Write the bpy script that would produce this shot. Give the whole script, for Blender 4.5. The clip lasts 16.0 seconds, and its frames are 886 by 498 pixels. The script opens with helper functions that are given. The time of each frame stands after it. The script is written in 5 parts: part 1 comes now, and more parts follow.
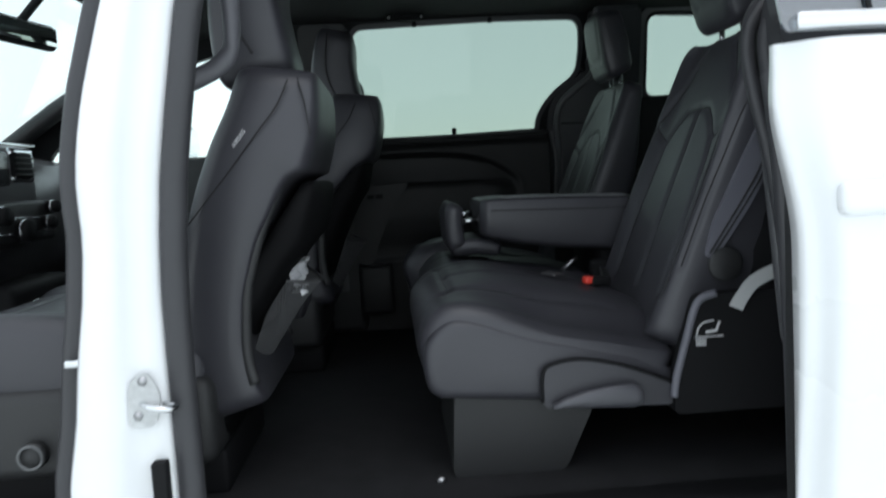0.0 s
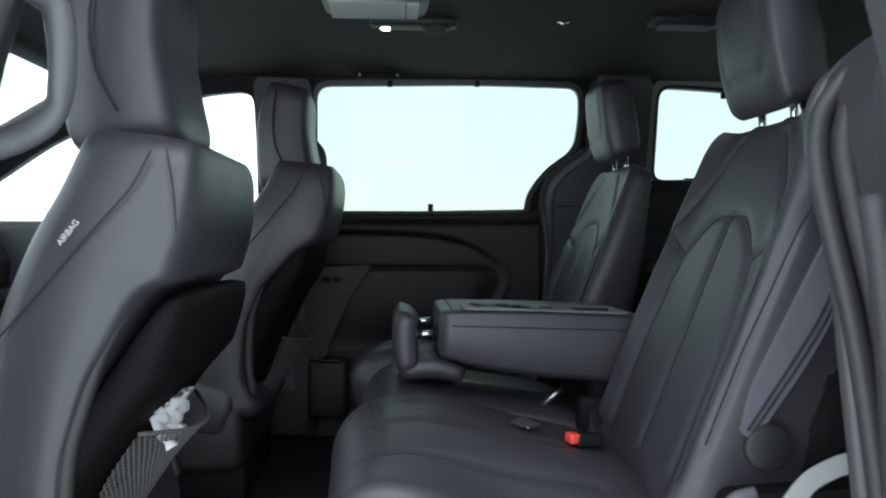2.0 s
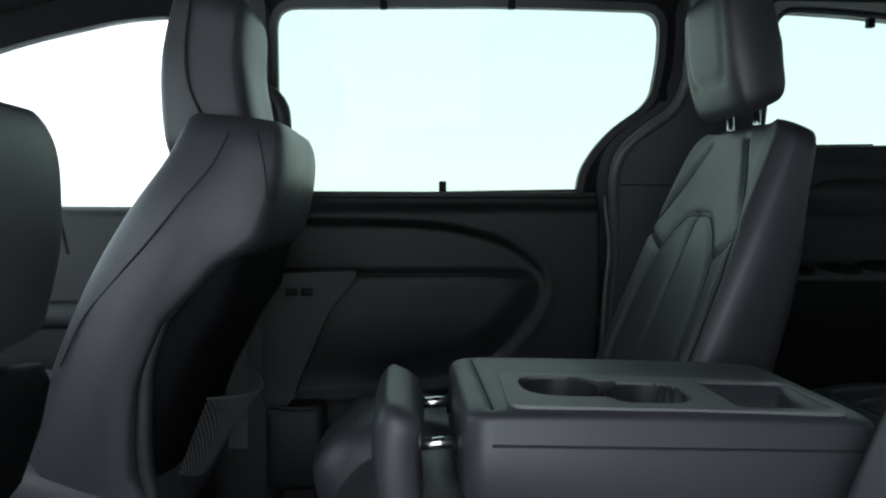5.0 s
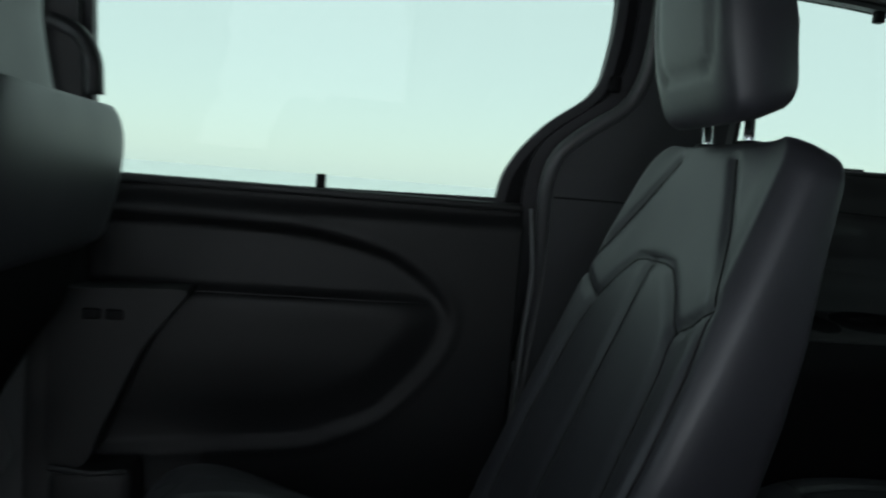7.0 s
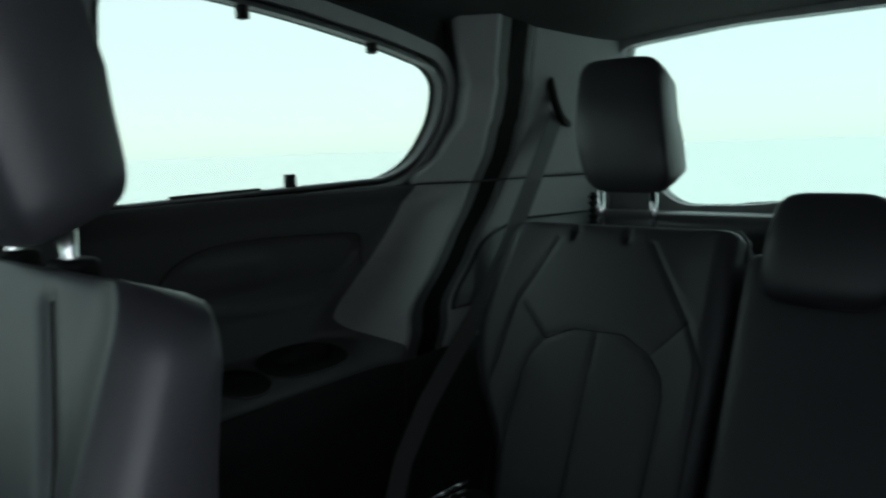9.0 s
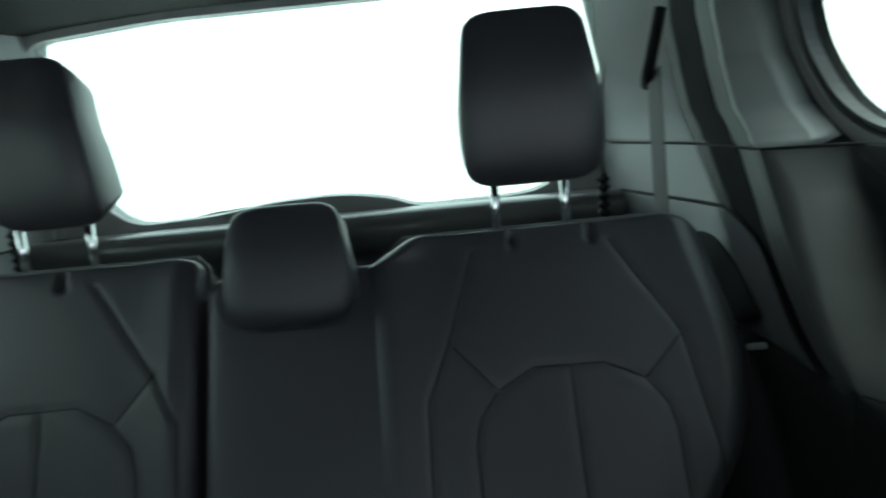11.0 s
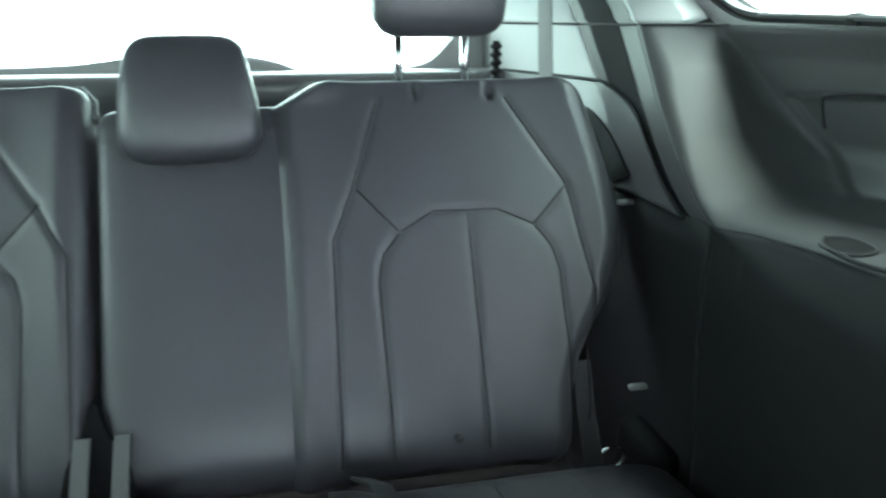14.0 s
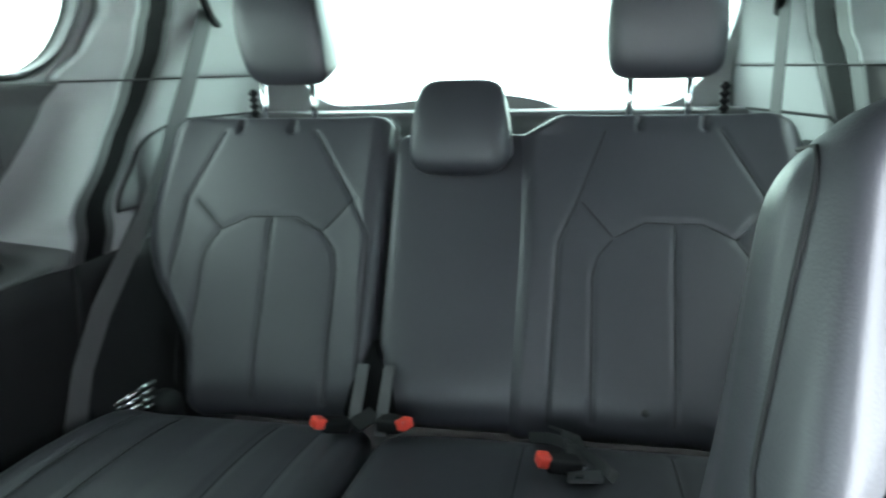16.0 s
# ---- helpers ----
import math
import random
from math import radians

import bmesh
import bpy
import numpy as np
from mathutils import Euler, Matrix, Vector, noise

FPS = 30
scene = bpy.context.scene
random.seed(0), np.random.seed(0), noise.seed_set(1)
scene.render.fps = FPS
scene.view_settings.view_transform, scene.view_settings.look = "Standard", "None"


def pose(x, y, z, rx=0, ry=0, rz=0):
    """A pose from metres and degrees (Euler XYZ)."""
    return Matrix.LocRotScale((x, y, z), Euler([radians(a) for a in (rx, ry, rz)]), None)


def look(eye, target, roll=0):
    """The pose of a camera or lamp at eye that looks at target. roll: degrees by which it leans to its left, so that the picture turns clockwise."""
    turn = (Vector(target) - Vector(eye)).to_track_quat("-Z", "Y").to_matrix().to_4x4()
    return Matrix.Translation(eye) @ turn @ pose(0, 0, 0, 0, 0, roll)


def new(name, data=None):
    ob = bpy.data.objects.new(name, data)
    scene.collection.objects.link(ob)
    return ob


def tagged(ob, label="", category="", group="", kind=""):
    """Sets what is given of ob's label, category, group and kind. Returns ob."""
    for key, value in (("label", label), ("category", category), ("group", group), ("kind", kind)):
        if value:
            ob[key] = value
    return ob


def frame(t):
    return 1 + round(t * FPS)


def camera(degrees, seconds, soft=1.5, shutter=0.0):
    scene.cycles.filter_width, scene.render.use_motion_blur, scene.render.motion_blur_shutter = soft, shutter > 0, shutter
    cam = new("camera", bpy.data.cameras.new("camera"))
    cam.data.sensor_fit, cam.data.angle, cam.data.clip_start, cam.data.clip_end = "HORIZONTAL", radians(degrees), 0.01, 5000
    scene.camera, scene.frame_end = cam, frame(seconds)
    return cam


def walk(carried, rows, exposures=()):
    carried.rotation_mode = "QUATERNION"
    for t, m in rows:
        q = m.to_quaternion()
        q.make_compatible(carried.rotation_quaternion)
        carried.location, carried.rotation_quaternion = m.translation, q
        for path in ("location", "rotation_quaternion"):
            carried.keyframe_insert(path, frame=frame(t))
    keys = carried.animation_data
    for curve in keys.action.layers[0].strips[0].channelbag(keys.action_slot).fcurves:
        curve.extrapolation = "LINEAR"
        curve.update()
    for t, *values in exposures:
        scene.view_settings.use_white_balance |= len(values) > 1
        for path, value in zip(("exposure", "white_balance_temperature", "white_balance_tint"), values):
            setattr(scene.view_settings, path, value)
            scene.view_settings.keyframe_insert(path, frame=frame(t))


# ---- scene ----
cam = camera(62.6, 16.0, soft=2.1, shutter=0.5)

PATH = [
    (0, (-0.135, -2.083, 0.921), (-0.013, -0.096, 0.73), -3.2),
    (0.5, (-0.153, -2.013, 0.969), (0.053, -0.026, 0.871), -1.4),
    (1, (-0.127, -1.923, 0.982), (0.087, 0.065, 0.92), -0.9),
    (1.5, (-0.05, -1.773, 0.997), (0.088, 0.222, 0.943), 0.2),
    (2, (-0.006, -1.654, 1.013), (0.127, 0.341, 0.976), 0.1),
    (2.5, (-0.026, -1.493, 1.01), (0.278, 0.483, 0.967), -0.0),
    (3, (-0.029, -1.376, 1.028), (0.266, 0.602, 0.984), -0.9),
    (3.5, (0.028, -1.212, 1.023), (0.133, 0.785, 1.046), -0.3),
    (5.8, (0.022, -0.766, 1.08), (0.149, 1.222, 0.907), 1.0),
    (6, (0.048, -0.727, 1.08), (0.175, 1.265, 0.945), 2.2),
    (6.5, (0.089, -0.615, 1.114), (0.267, 1.376, 1.048), 2.7),
    (7, (0.158, -0.471, 1.126), (0.445, 1.5, 0.945), 4.7),
    (7.5, (0.219, -0.343, 1.167), (0.833, 1.554, 1.01), 4.5),
    (8, (0.285, -0.276, 1.222), (1.28, 1.448, 1.025), 4.0),
    (8.5, (0.369, -0.218, 1.265), (1.667, 1.292, 1.078), 0.9),
    (9, (0.413, -0.177, 1.279), (1.94, 1.085, 1.004), -1.9),
    (9.5, (0.46, -0.138, 1.302), (2.163, 0.857, 0.974), -3.1),
    (10, (0.513, -0.105, 1.299), (2.377, 0.522, 0.936), -5.5),
    (10.2, (0.562, -0.133, 1.303), (2.459, 0.381, 0.934), -5.3),
    (12.5, (0.622, -0.193, 1.292), (2.436, -0.854, 0.769), -5.0),
    (13, (0.603, -0.135, 1.271), (2.371, -0.851, 0.669), -2.1),
    (13.5, (0.595, -0.073, 1.251), (2.371, -0.706, 0.585), -0.9),
    (14, (0.549, -0.071, 1.216), (2.414, -0.463, 0.611), -0.1),
    (14.5, (0.501, -0.071, 1.221), (2.392, -0.311, 0.615), 0.5),
    (15, (0.437, -0.087, 1.208), (2.354, -0.154, 0.64), -0.2),
    (15.5, (0.361, -0.109, 1.214), (2.287, -0.023, 0.685), 0.1),
    (16, (0.291, -0.166, 1.219), (2.192, 0.218, 0.732), -1.3),
]
LIGHT = [(0, 0.1), (0.5, -0.04), (1.0, -0.1), (1.5, 0.95), (2.0, 1.12), (2.5, 1.13), (3.0, 1.08), (3.5, 0.9), (6.0, 1.3), (6.5, 1.05), (7.0, 0.7), (8.0, 0.75), (8.5, 1.12), (9.0, 1.06), (9.5, 1.1), (10.0, 1.45), (10.2, 1.65), (12.5, 3.5), (13.5, 4.47), (14.0, 4.72), (14.5, 4.66), (15.5, 4.35), (16.0, 4.15)]
walk(cam, [(t, look(eye, target, roll)) for t, eye, target, roll in PATH], LIGHT)

# ---- daylight: white overcast all round, a very soft sun on the open side ----
world = bpy.data.worlds.new("overcast")
scene.world = world
world.use_nodes = True
wn = world.node_tree.nodes
wl = world.node_tree.links
sky = wn.new("ShaderNodeTexSky")
sky.sky_type = "NISHITA"
sky.sun_disc = False
sky.sun_elevation, sky.sun_rotation = radians(68), radians(160)
grey = wn.new("ShaderNodeMix")
grey.data_type = "RGBA"
grey.inputs["Factor"].default_value = 0.96
grey.inputs["B"].default_value = (0.925, 1.0, 1.035, 1)
wl.new(sky.outputs["Color"], grey.inputs["A"])
wl.new(grey.outputs["Result"], wn["Background"].inputs["Color"])
wn["Background"].inputs["Strength"].default_value = 1.2
sun = new("sun", bpy.data.lights.new("sun", "SUN"))
sun.data.energy, sun.data.angle, sun.data.color = 0.35, radians(30), (0.97, 0.98, 1.0)
sun.matrix_basis = look((1.1, -3.0, 8), (0, 0, 0))


# ---- materials ----
def material(name, color, rough=0.5, metal=0.0, vary=0.15, vscale=6.0, bump=0.0, bscale=300.0, coat=0.0, spec=0.5, sheen=0.0, leather=False, rvary=0.08):
    m = bpy.data.materials.new(name)
    m.use_nodes = True
    n, l = m.node_tree.nodes, m.node_tree.links
    b = n["Principled BSDF"]
    b.inputs["Roughness"].default_value, b.inputs["Metallic"].default_value = rough, metal
    b.inputs["Coat Weight"].default_value, b.inputs["Specular IOR Level"].default_value = coat, spec
    b.inputs["Coat Roughness"].default_value = 0.06
    b.inputs["Sheen Weight"].default_value = sheen
    co = n.new("ShaderNodeTexCoord")
    big = n.new("ShaderNodeTexNoise")
    big.inputs["Scale"].default_value, big.inputs["Detail"].default_value = vscale, 6
    l.new(co.outputs["Object"], big.inputs["Vector"])
    ramp = n.new("ShaderNodeMapRange")
    ramp.inputs["To Min"].default_value, ramp.inputs["To Max"].default_value = 1 - vary, 1 + vary
    l.new(big.outputs["Fac"], ramp.inputs["Value"])
    tint = n.new("ShaderNodeVectorMath")
    tint.operation = "SCALE"
    tint.inputs[0].default_value = color
    l.new(ramp.outputs["Result"], tint.inputs["Scale"])
    l.new(tint.outputs["Vector"], b.inputs["Base Color"])
    rr = n.new("ShaderNodeMapRange")
    rr.inputs["To Min"].default_value, rr.inputs["To Max"].default_value = max(rough - rvary, 0), min(rough + rvary, 1)
    l.new(big.outputs["Fac"], rr.inputs["Value"])
    l.new(rr.outputs["Result"], b.inputs["Roughness"])
    if bump:
        if leather:
            fine = n.new("ShaderNodeTexVoronoi")
            fine.inputs["Scale"].default_value = bscale
            out = fine.outputs["Distance"]
        else:
            fine = n.new("ShaderNodeTexNoise")
            fine.inputs["Scale"].default_value, fine.inputs["Detail"].default_value = bscale, 3
            out = fine.outputs["Fac"]
        l.new(co.outputs["Object"], fine.inputs["Vector"])
        soft = n.new("ShaderNodeTexNoise")
        soft.inputs["Scale"].default_value, soft.inputs["Detail"].default_value = 22, 3
        l.new(co.outputs["Object"], soft.inputs["Vector"])
        both = n.new("ShaderNodeMath")
        both.operation = "MULTIPLY_ADD"
        both.inputs[1].default_value = 2.0 if leather else 0.5
        l.new(soft.outputs["Fac"], both.inputs[0])
        l.new(out, both.inputs[2])
        bp = n.new("ShaderNodeBump")
        bp.inputs["Strength"].default_value, bp.inputs["Distance"].default_value = bump, 0.002
        l.new(both.outputs["Value"], bp.inputs["Height"])
        l.new(bp.outputs["Normal"], b.inputs["Normal"])
    return m


def glass(name, tint, shine=0.045):
    m = bpy.data.materials.new(name)
    m.use_nodes = True
    n, l = m.node_tree.nodes, m.node_tree.links
    n.remove(n["Principled BSDF"])
    tr, gl, mix, lw, pw, ad = (n.new("ShaderNode" + k) for k in ("BsdfTransparent", "BsdfGlossy", "MixShader", "LayerWeight", "Math", "Math"))
    tr.inputs["Color"].default_value = (*tint, 1)
    gl.inputs["Roughness"].default_value = 0.0
    pw.operation, pw.inputs[1].default_value = "POWER", 5.0
    ad.operation, ad.inputs[1].default_value, ad.inputs[2].default_value = "MULTIPLY_ADD", 0.5, shine
    l.new(lw.outputs["Facing"], pw.inputs[0])
    l.new(pw.outputs["Value"], ad.inputs[0])
    l.new(ad.outputs["Value"], mix.inputs["Fac"])
    l.new(tr.outputs["BSDF"], mix.inputs[1])
    l.new(gl.outputs["BSDF"], mix.inputs[2])
    l.new(mix.outputs["Shader"], n["Material Output"].inputs["Surface"])
    return m


LEATHER = material("black_leather", (0.037, 0.0365, 0.0435), 0.43, vary=0.14, vscale=9, spec=0.55, bump=0.08, bscale=620, leather=True)
# Paler copy of the leather: light on outward faces and edges is in its colour.
LEATHER_LIT = material("lit_leather", (0.12, 0.12, 0.142), 0.45, vary=0.1, vscale=9, bump=0.10, bscale=520, leather=True)
SEAM = material("seam_thread", (0.014, 0.014, 0.0155), 0.8)
PLASTIC = material("charcoal_plastic", (0.018, 0.0185, 0.0195), 0.52, bump=0.22, bscale=700, vary=0.1)
DOOR_PLASTIC = material("door_plastic", (0.0125, 0.0127, 0.0135), 0.55, bump=0.2, bscale=700, vary=0.1, spec=0.4)
TRIM = material("grey_trim", (0.125, 0.13, 0.133), 0.5, bump=0.18, bscale=600, vary=0.08)
PILLAR = material("pillar_trim", (0.225, 0.23, 0.235), 0.46, bump=0.10, bscale=650, vary=0.08)
SILL = material("sill_trim", (0.075, 0.076, 0.078), 0.32, bump=0.05, bscale=500, vary=0.08)
GLOSS = material("satin_charcoal", (0.022, 0.0225, 0.024), 0.28, bump=0.04, bscale=500, vary=0.08)
POST = material("post_trim", (0.065, 0.066, 0.070), 0.36, bump=0.12, bscale=650, vary=0.08)
QTRIM = material("side_trim", (0.046, 0.047, 0.048), 0.52, spec=0.36, bump=0.08, bscale=650, vary=0.08, rvary=0.04)
LOWER = material("lower_trim", (0.012, 0.012, 0.013), 0.62, bump=0.15, bscale=500, spec=0.22)
BLACK = material("black_plastic", (0.008, 0.008, 0.009), 0.65, bump=0.15, bscale=500, spec=0.16)
# Black of the seat shells, also used where shade is put in as colour.
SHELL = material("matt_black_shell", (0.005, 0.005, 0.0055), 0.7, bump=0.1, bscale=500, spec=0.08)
HANDLE = material("handle_plastic", (0.075, 0.075, 0.085), 0.45, bump=0.1, bscale=600, vary=0.06)
RUBBER = material("rubber_seal", (0.036, 0.036, 0.040), 0.5, bump=0.1, bscale=300)
CARPET = material("black_carpet", (0.022, 0.022, 0.0235), 0.95, bump=0.9, bscale=900, vary=0.35, vscale=18, spec=0.1)
LINER = material("black_headliner", (0.012, 0.012, 0.0125), 0.9, bump=0.35, bscale=900, vary=0.12)
PAINT = material("white_paint", (0.80, 0.81, 0.82), 0.28, vary=0.02, vscale=2, coat=0.8, rvary=0.03)
CHROME = material("chrome", (0.75, 0.76, 0.78), 0.14, metal=1.0, vary=0.03)
STEEL = material("brushed_steel", (0.45, 0.45, 0.46), 0.35, metal=1.0, vary=0.1)
RED = material("red_plastic", (0.75, 0.06, 0.04), 0.4, vary=0.05)
BELT = material("belt_webbing", (0.085, 0.086, 0.088), 0.75, bump=0.6, bscale=1100, vary=0.1)
NET = material("net_cord", (0.07, 0.07, 0.073), 0.8)
PAPER = material("white_paper", (0.6, 0.6, 0.62), 0.7, vary=0.1, vscale=40, bump=0.2, bscale=60)
STRAP = material("grey_strap", (0.42, 0.43, 0.43), 0.8, bump=0.5, bscale=900)
WORN = material("worn_white", (0.50, 0.51, 0.51), 0.45, vary=0.35, vscale=70)
MARK = material("white_print", (0.55, 0.55, 0.56), 0.6)
SCREEN = material("dark_screen", (0.03, 0.035, 0.04), 0.12, vary=0.03)
MIRROR = material("mirror_glass", (0.8, 0.82, 0.82), 0.03, metal=1.0, vary=0.01)
GROUND = material("pale_ground", (0.865, 0.895, 0.87), 0.9, vary=0.04, vscale=0.3)
PRIVACY = glass("privacy_glass", (0.558, 0.622, 0.582), 0.015)
REAR_GLASS = glass("rear_glass", (0.545, 0.625, 0.585), 0.015)
CLEAR = glass("clear_glass", (0.92, 0.975, 0.965))
DARKGLASS = glass("dark_glass", (0.62, 0.66, 0.70), 0.24)
LAMP = bpy.data.materials.new("lamp_lens")
LAMP.use_nodes = True
LAMP.node_tree.nodes["Principled BSDF"].inputs["Emission Color"].default_value = (1, 0.98, 0.95, 1)
LAMP.node_tree.nodes["Principled BSDF"].inputs["Emission Strength"].default_value = 6.0


# ---- mesh helpers ----
def mk(name, verts, faces, mat, parent=None, smooth=True, label=""):
    me = bpy.data.meshes.new(name)
    me.from_pydata([tuple(map(float, v)) for v in verts], [], [tuple(map(int, f)) for f in faces])
    me.validate()
    bm = bmesh.new()
    bm.from_mesh(me)
    bmesh.ops.recalc_face_normals(bm, faces=bm.faces)
    bm.to_mesh(me)
    bm.free()
    if smooth:
        me.shade_smooth()
    me.materials.append(mat)
    ob = new(name, me)
    if parent:
        ob.parent = parent
    if label:
        tagged(ob, label)
    return ob


def part(name, bm, mat, parent=None, label="", smooth=False):
    me = bpy.data.meshes.new(name)
    bmesh.ops.recalc_face_normals(bm, faces=bm.faces)
    bm.to_mesh(me)
    bm.free()
    if smooth:
        me.shade_smooth()
    me.materials.append(mat)
    ob = new(name, me)
    if parent:
        ob.parent = parent
    if label:
        tagged(ob, label)
    return ob


def thing(name, label, category, group=""):
    return tagged(new(name), label, category, group)


def bbox(name, x0, x1, y0, y1, z0, z1, mat, parent=None, bevel=0.01, segs=3, label="", turn=None):
    """A box with rounded edges; turn: a matrix about its middle."""
    bm = bmesh.new()
    bmesh.ops.create_cube(bm, size=1)
    c = Vector(((x0 + x1) / 2, (y0 + y1) / 2, (z0 + z1) / 2))
    for v in bm.verts:
        v.co = Vector((v.co.x * (x1 - x0), v.co.y * (y1 - y0), v.co.z * (z1 - z0)))
    b = min(bevel, 0.49 * min(abs(x1 - x0), abs(y1 - y0), abs(z1 - z0)))
    if b > 0:
        bmesh.ops.bevel(bm, geom=list(bm.edges), offset=b, segments=segs, profile=0.5, affect="EDGES")
    for v in bm.verts:
        v.co = c + ((turn @ v.co) if turn else v.co)
    return part(name, bm, mat, parent, label, smooth=b > 0)


def spline(pts, n=8, closed=False):
    """Points on a smooth curve through pts."""
    p = [np.array(q, float) for q in pts]
    k = len(p)
    out = []
    for i in range(k if closed else k - 1):
        a, b, c, d = (p[(i + j) % k] if closed else p[min(max(i + j, 0), k - 1)] for j in (-1, 0, 1, 2))
        for s in np.arange(n) / n:
            out.append(0.5 * (2 * b + (c - a) * s + (2 * a - 5 * b + 4 * c - d) * s * s + (3 * b - a - 3 * c + d) * s ** 3))
    if not closed:
        out.append(p[-1])
    return out


def round_poly(pts, r, n=6):
    """A closed outline with its corners rounded; r: one radius or one for each corner."""
    out, k = [], len(pts)
    for i in range(k):
        a, b, c = (np.array(pts[(i + j) % k], float) for j in (-1, 0, 1))
        rr = r[i] if isinstance(r, (list, tuple)) else r
        u, w = a - b, c - b
        lu, lw = np.linalg.norm(u), np.linalg.norm(w)
        d = min(rr, 0.48 * lu, 0.48 * lw)
        p0, p1 = b + u / lu * d, b + w / lw * d
        for s in np.linspace(0, 1, n):
            out.append((1 - s) ** 2 * p0 + 2 * s * (1 - s) * b + s * s * p1)
    return [tuple(q) for q in out]


def tube(name, pts, r, mat, parent=None, n=8, closed=False, label="", flat=1.0):
    """A round cord along pts; r: one radius or one for each point."""
    p = [Vector(q) for q in pts]
    k = len(p)
    V, F = [], []
    up = Vector((0.13, 0.31, 0.94))
    for i in range(k):
        a, b = (p[(i - 1) % k], p[(i + 1) % k]) if closed else (p[max(i - 1, 0)], p[min(i + 1, k - 1)])
        t = (b - a).normalized()
        s = t.cross(up)
        s = s.normalized() if s.length > 1e-4 else Vector((1, 0, 0))
        w = s.cross(t)
        rr = r[i] if isinstance(r, (list, tuple)) else r
        for j in range(n):
            an = 2 * math.pi * j / n
            V.append(p[i] + s * math.cos(an) * rr + w * math.sin(an) * rr * flat)
    for i in range(k if closed else k - 1):
        for j in range(n):
            F.append((i * n + j, i * n + (j + 1) % n, ((i + 1) % k) * n + (j + 1) % n, ((i + 1) % k) * n + j))
    if not closed:
        F += [tuple(range(n)), tuple((k - 1) * n + j for j in range(n))]
    return mk(name, V, F, mat, parent, True, label)


def ribbon(name, pts, across, width, thick, mat, parent=None, label=""):
    """A flat band along pts, its width along the direction across."""
    V, F = [], []
    c = Vector(across).normalized()
    p = [Vector(q) for q in pts]
    for i, q in enumerate(p):
        t = (p[min(i + 1, len(p) - 1)] - p[max(i - 1, 0)]).normalized()
        w = (c - t * c.dot(t)).normalized()
        nrm = t.cross(w)
        for su, sn in ((-1, -1), (1, -1), (1, 1), (-1, 1)):
            V.append(q + w * su * width / 2 + nrm * sn * thick / 2)
    for i in range(len(p) - 1):
        for j in range(4):
            F.append((4 * i + j, 4 * i + (j + 1) % 4, 4 * i + 4 + (j + 1) % 4, 4 * i + 4 + j))
    F += [(0, 1, 2, 3), tuple(4 * (len(p) - 1) + j for j in range(4))]
    return mk(name, V, F, mat, parent, False, label)


def plate(name, outer, holes, place, thick, mat, parent=None, label="", smooth=False):
    """A plate with holes: outlines of 2D points, place(a, b) lays them into the room, thick is a 3D offset to its other face."""
    bm = bmesh.new()
    loops, edges = [], []
    for loop in (outer, *holes):
        vs = [bm.verts.new(place(*q)) for q in loop]
        loops.append(vs)
        edges += [bm.edges.new((vs[i], vs[(i + 1) % len(vs)])) for i in range(len(vs))]
    bmesh.ops.triangle_fill(bm, use_beauty=True, use_dissolve=False, edges=edges)
    front = list(bm.faces)
    off = Vector(thick)
    twin = {v: bm.verts.new(v.co + off) for vs in loops for v in vs}
    for f in front:
        if all(v in twin for v in f.verts):
            bm.faces.new([twin[v] for v in reversed(f.verts)])
    for vs in loops:
        for i in range(len(vs)):
            a, b = vs[i], vs[(i + 1) % len(vs)]
            bm.faces.new((a, b, twin[b], twin[a]))
    return part(name, bm, mat, parent, label, smooth)


def loft(name, rings, mat, parent=None, label="", caps=True, closed=True):
    """A skin over rings of equal point counts."""
    m = len(rings[0])
    V = [q for ring in rings for q in ring]
    F = []
    for i in range(len(rings) - 1):
        for j in range(m if closed else m - 1):
            F.append((i * m + j, i * m + (j + 1) % m, (i + 1) * m + (j + 1) % m, (i + 1) * m + j))
    if caps:
        F += [tuple(range(m)), tuple((len(rings) - 1) * m + j for j in range(m))]
    return mk(name, V, F, mat, parent, True, label)


def ring_xy(cx, cy, z, a, b, e=4.0, n=28):
    """A rounded rectangle in a level plane."""
    out = []
    for i in range(n):
        t = 2 * math.pi * i / n
        c, s = math.cos(t), math.sin(t)
        out.append((cx + a * math.copysign(abs(c) ** (2 / e), c), cy + b * math.copysign(abs(s) ** (2 / e), s), z))
    return out


def seg_dist(U, V, line):
    d = np.full(U.shape, 9.0)
    for (a, b), (c, e) in zip(line[:-1], line[1:]):
        du, dv = c - a, e - b
        s = np.clip(((U - a) * du + (V - b) * dv) / max(du * du + dv * dv, 1e-9), 0, 1)
        d = np.minimum(d, np.hypot(U - a - s * du, V - b - s * dv))
    return d


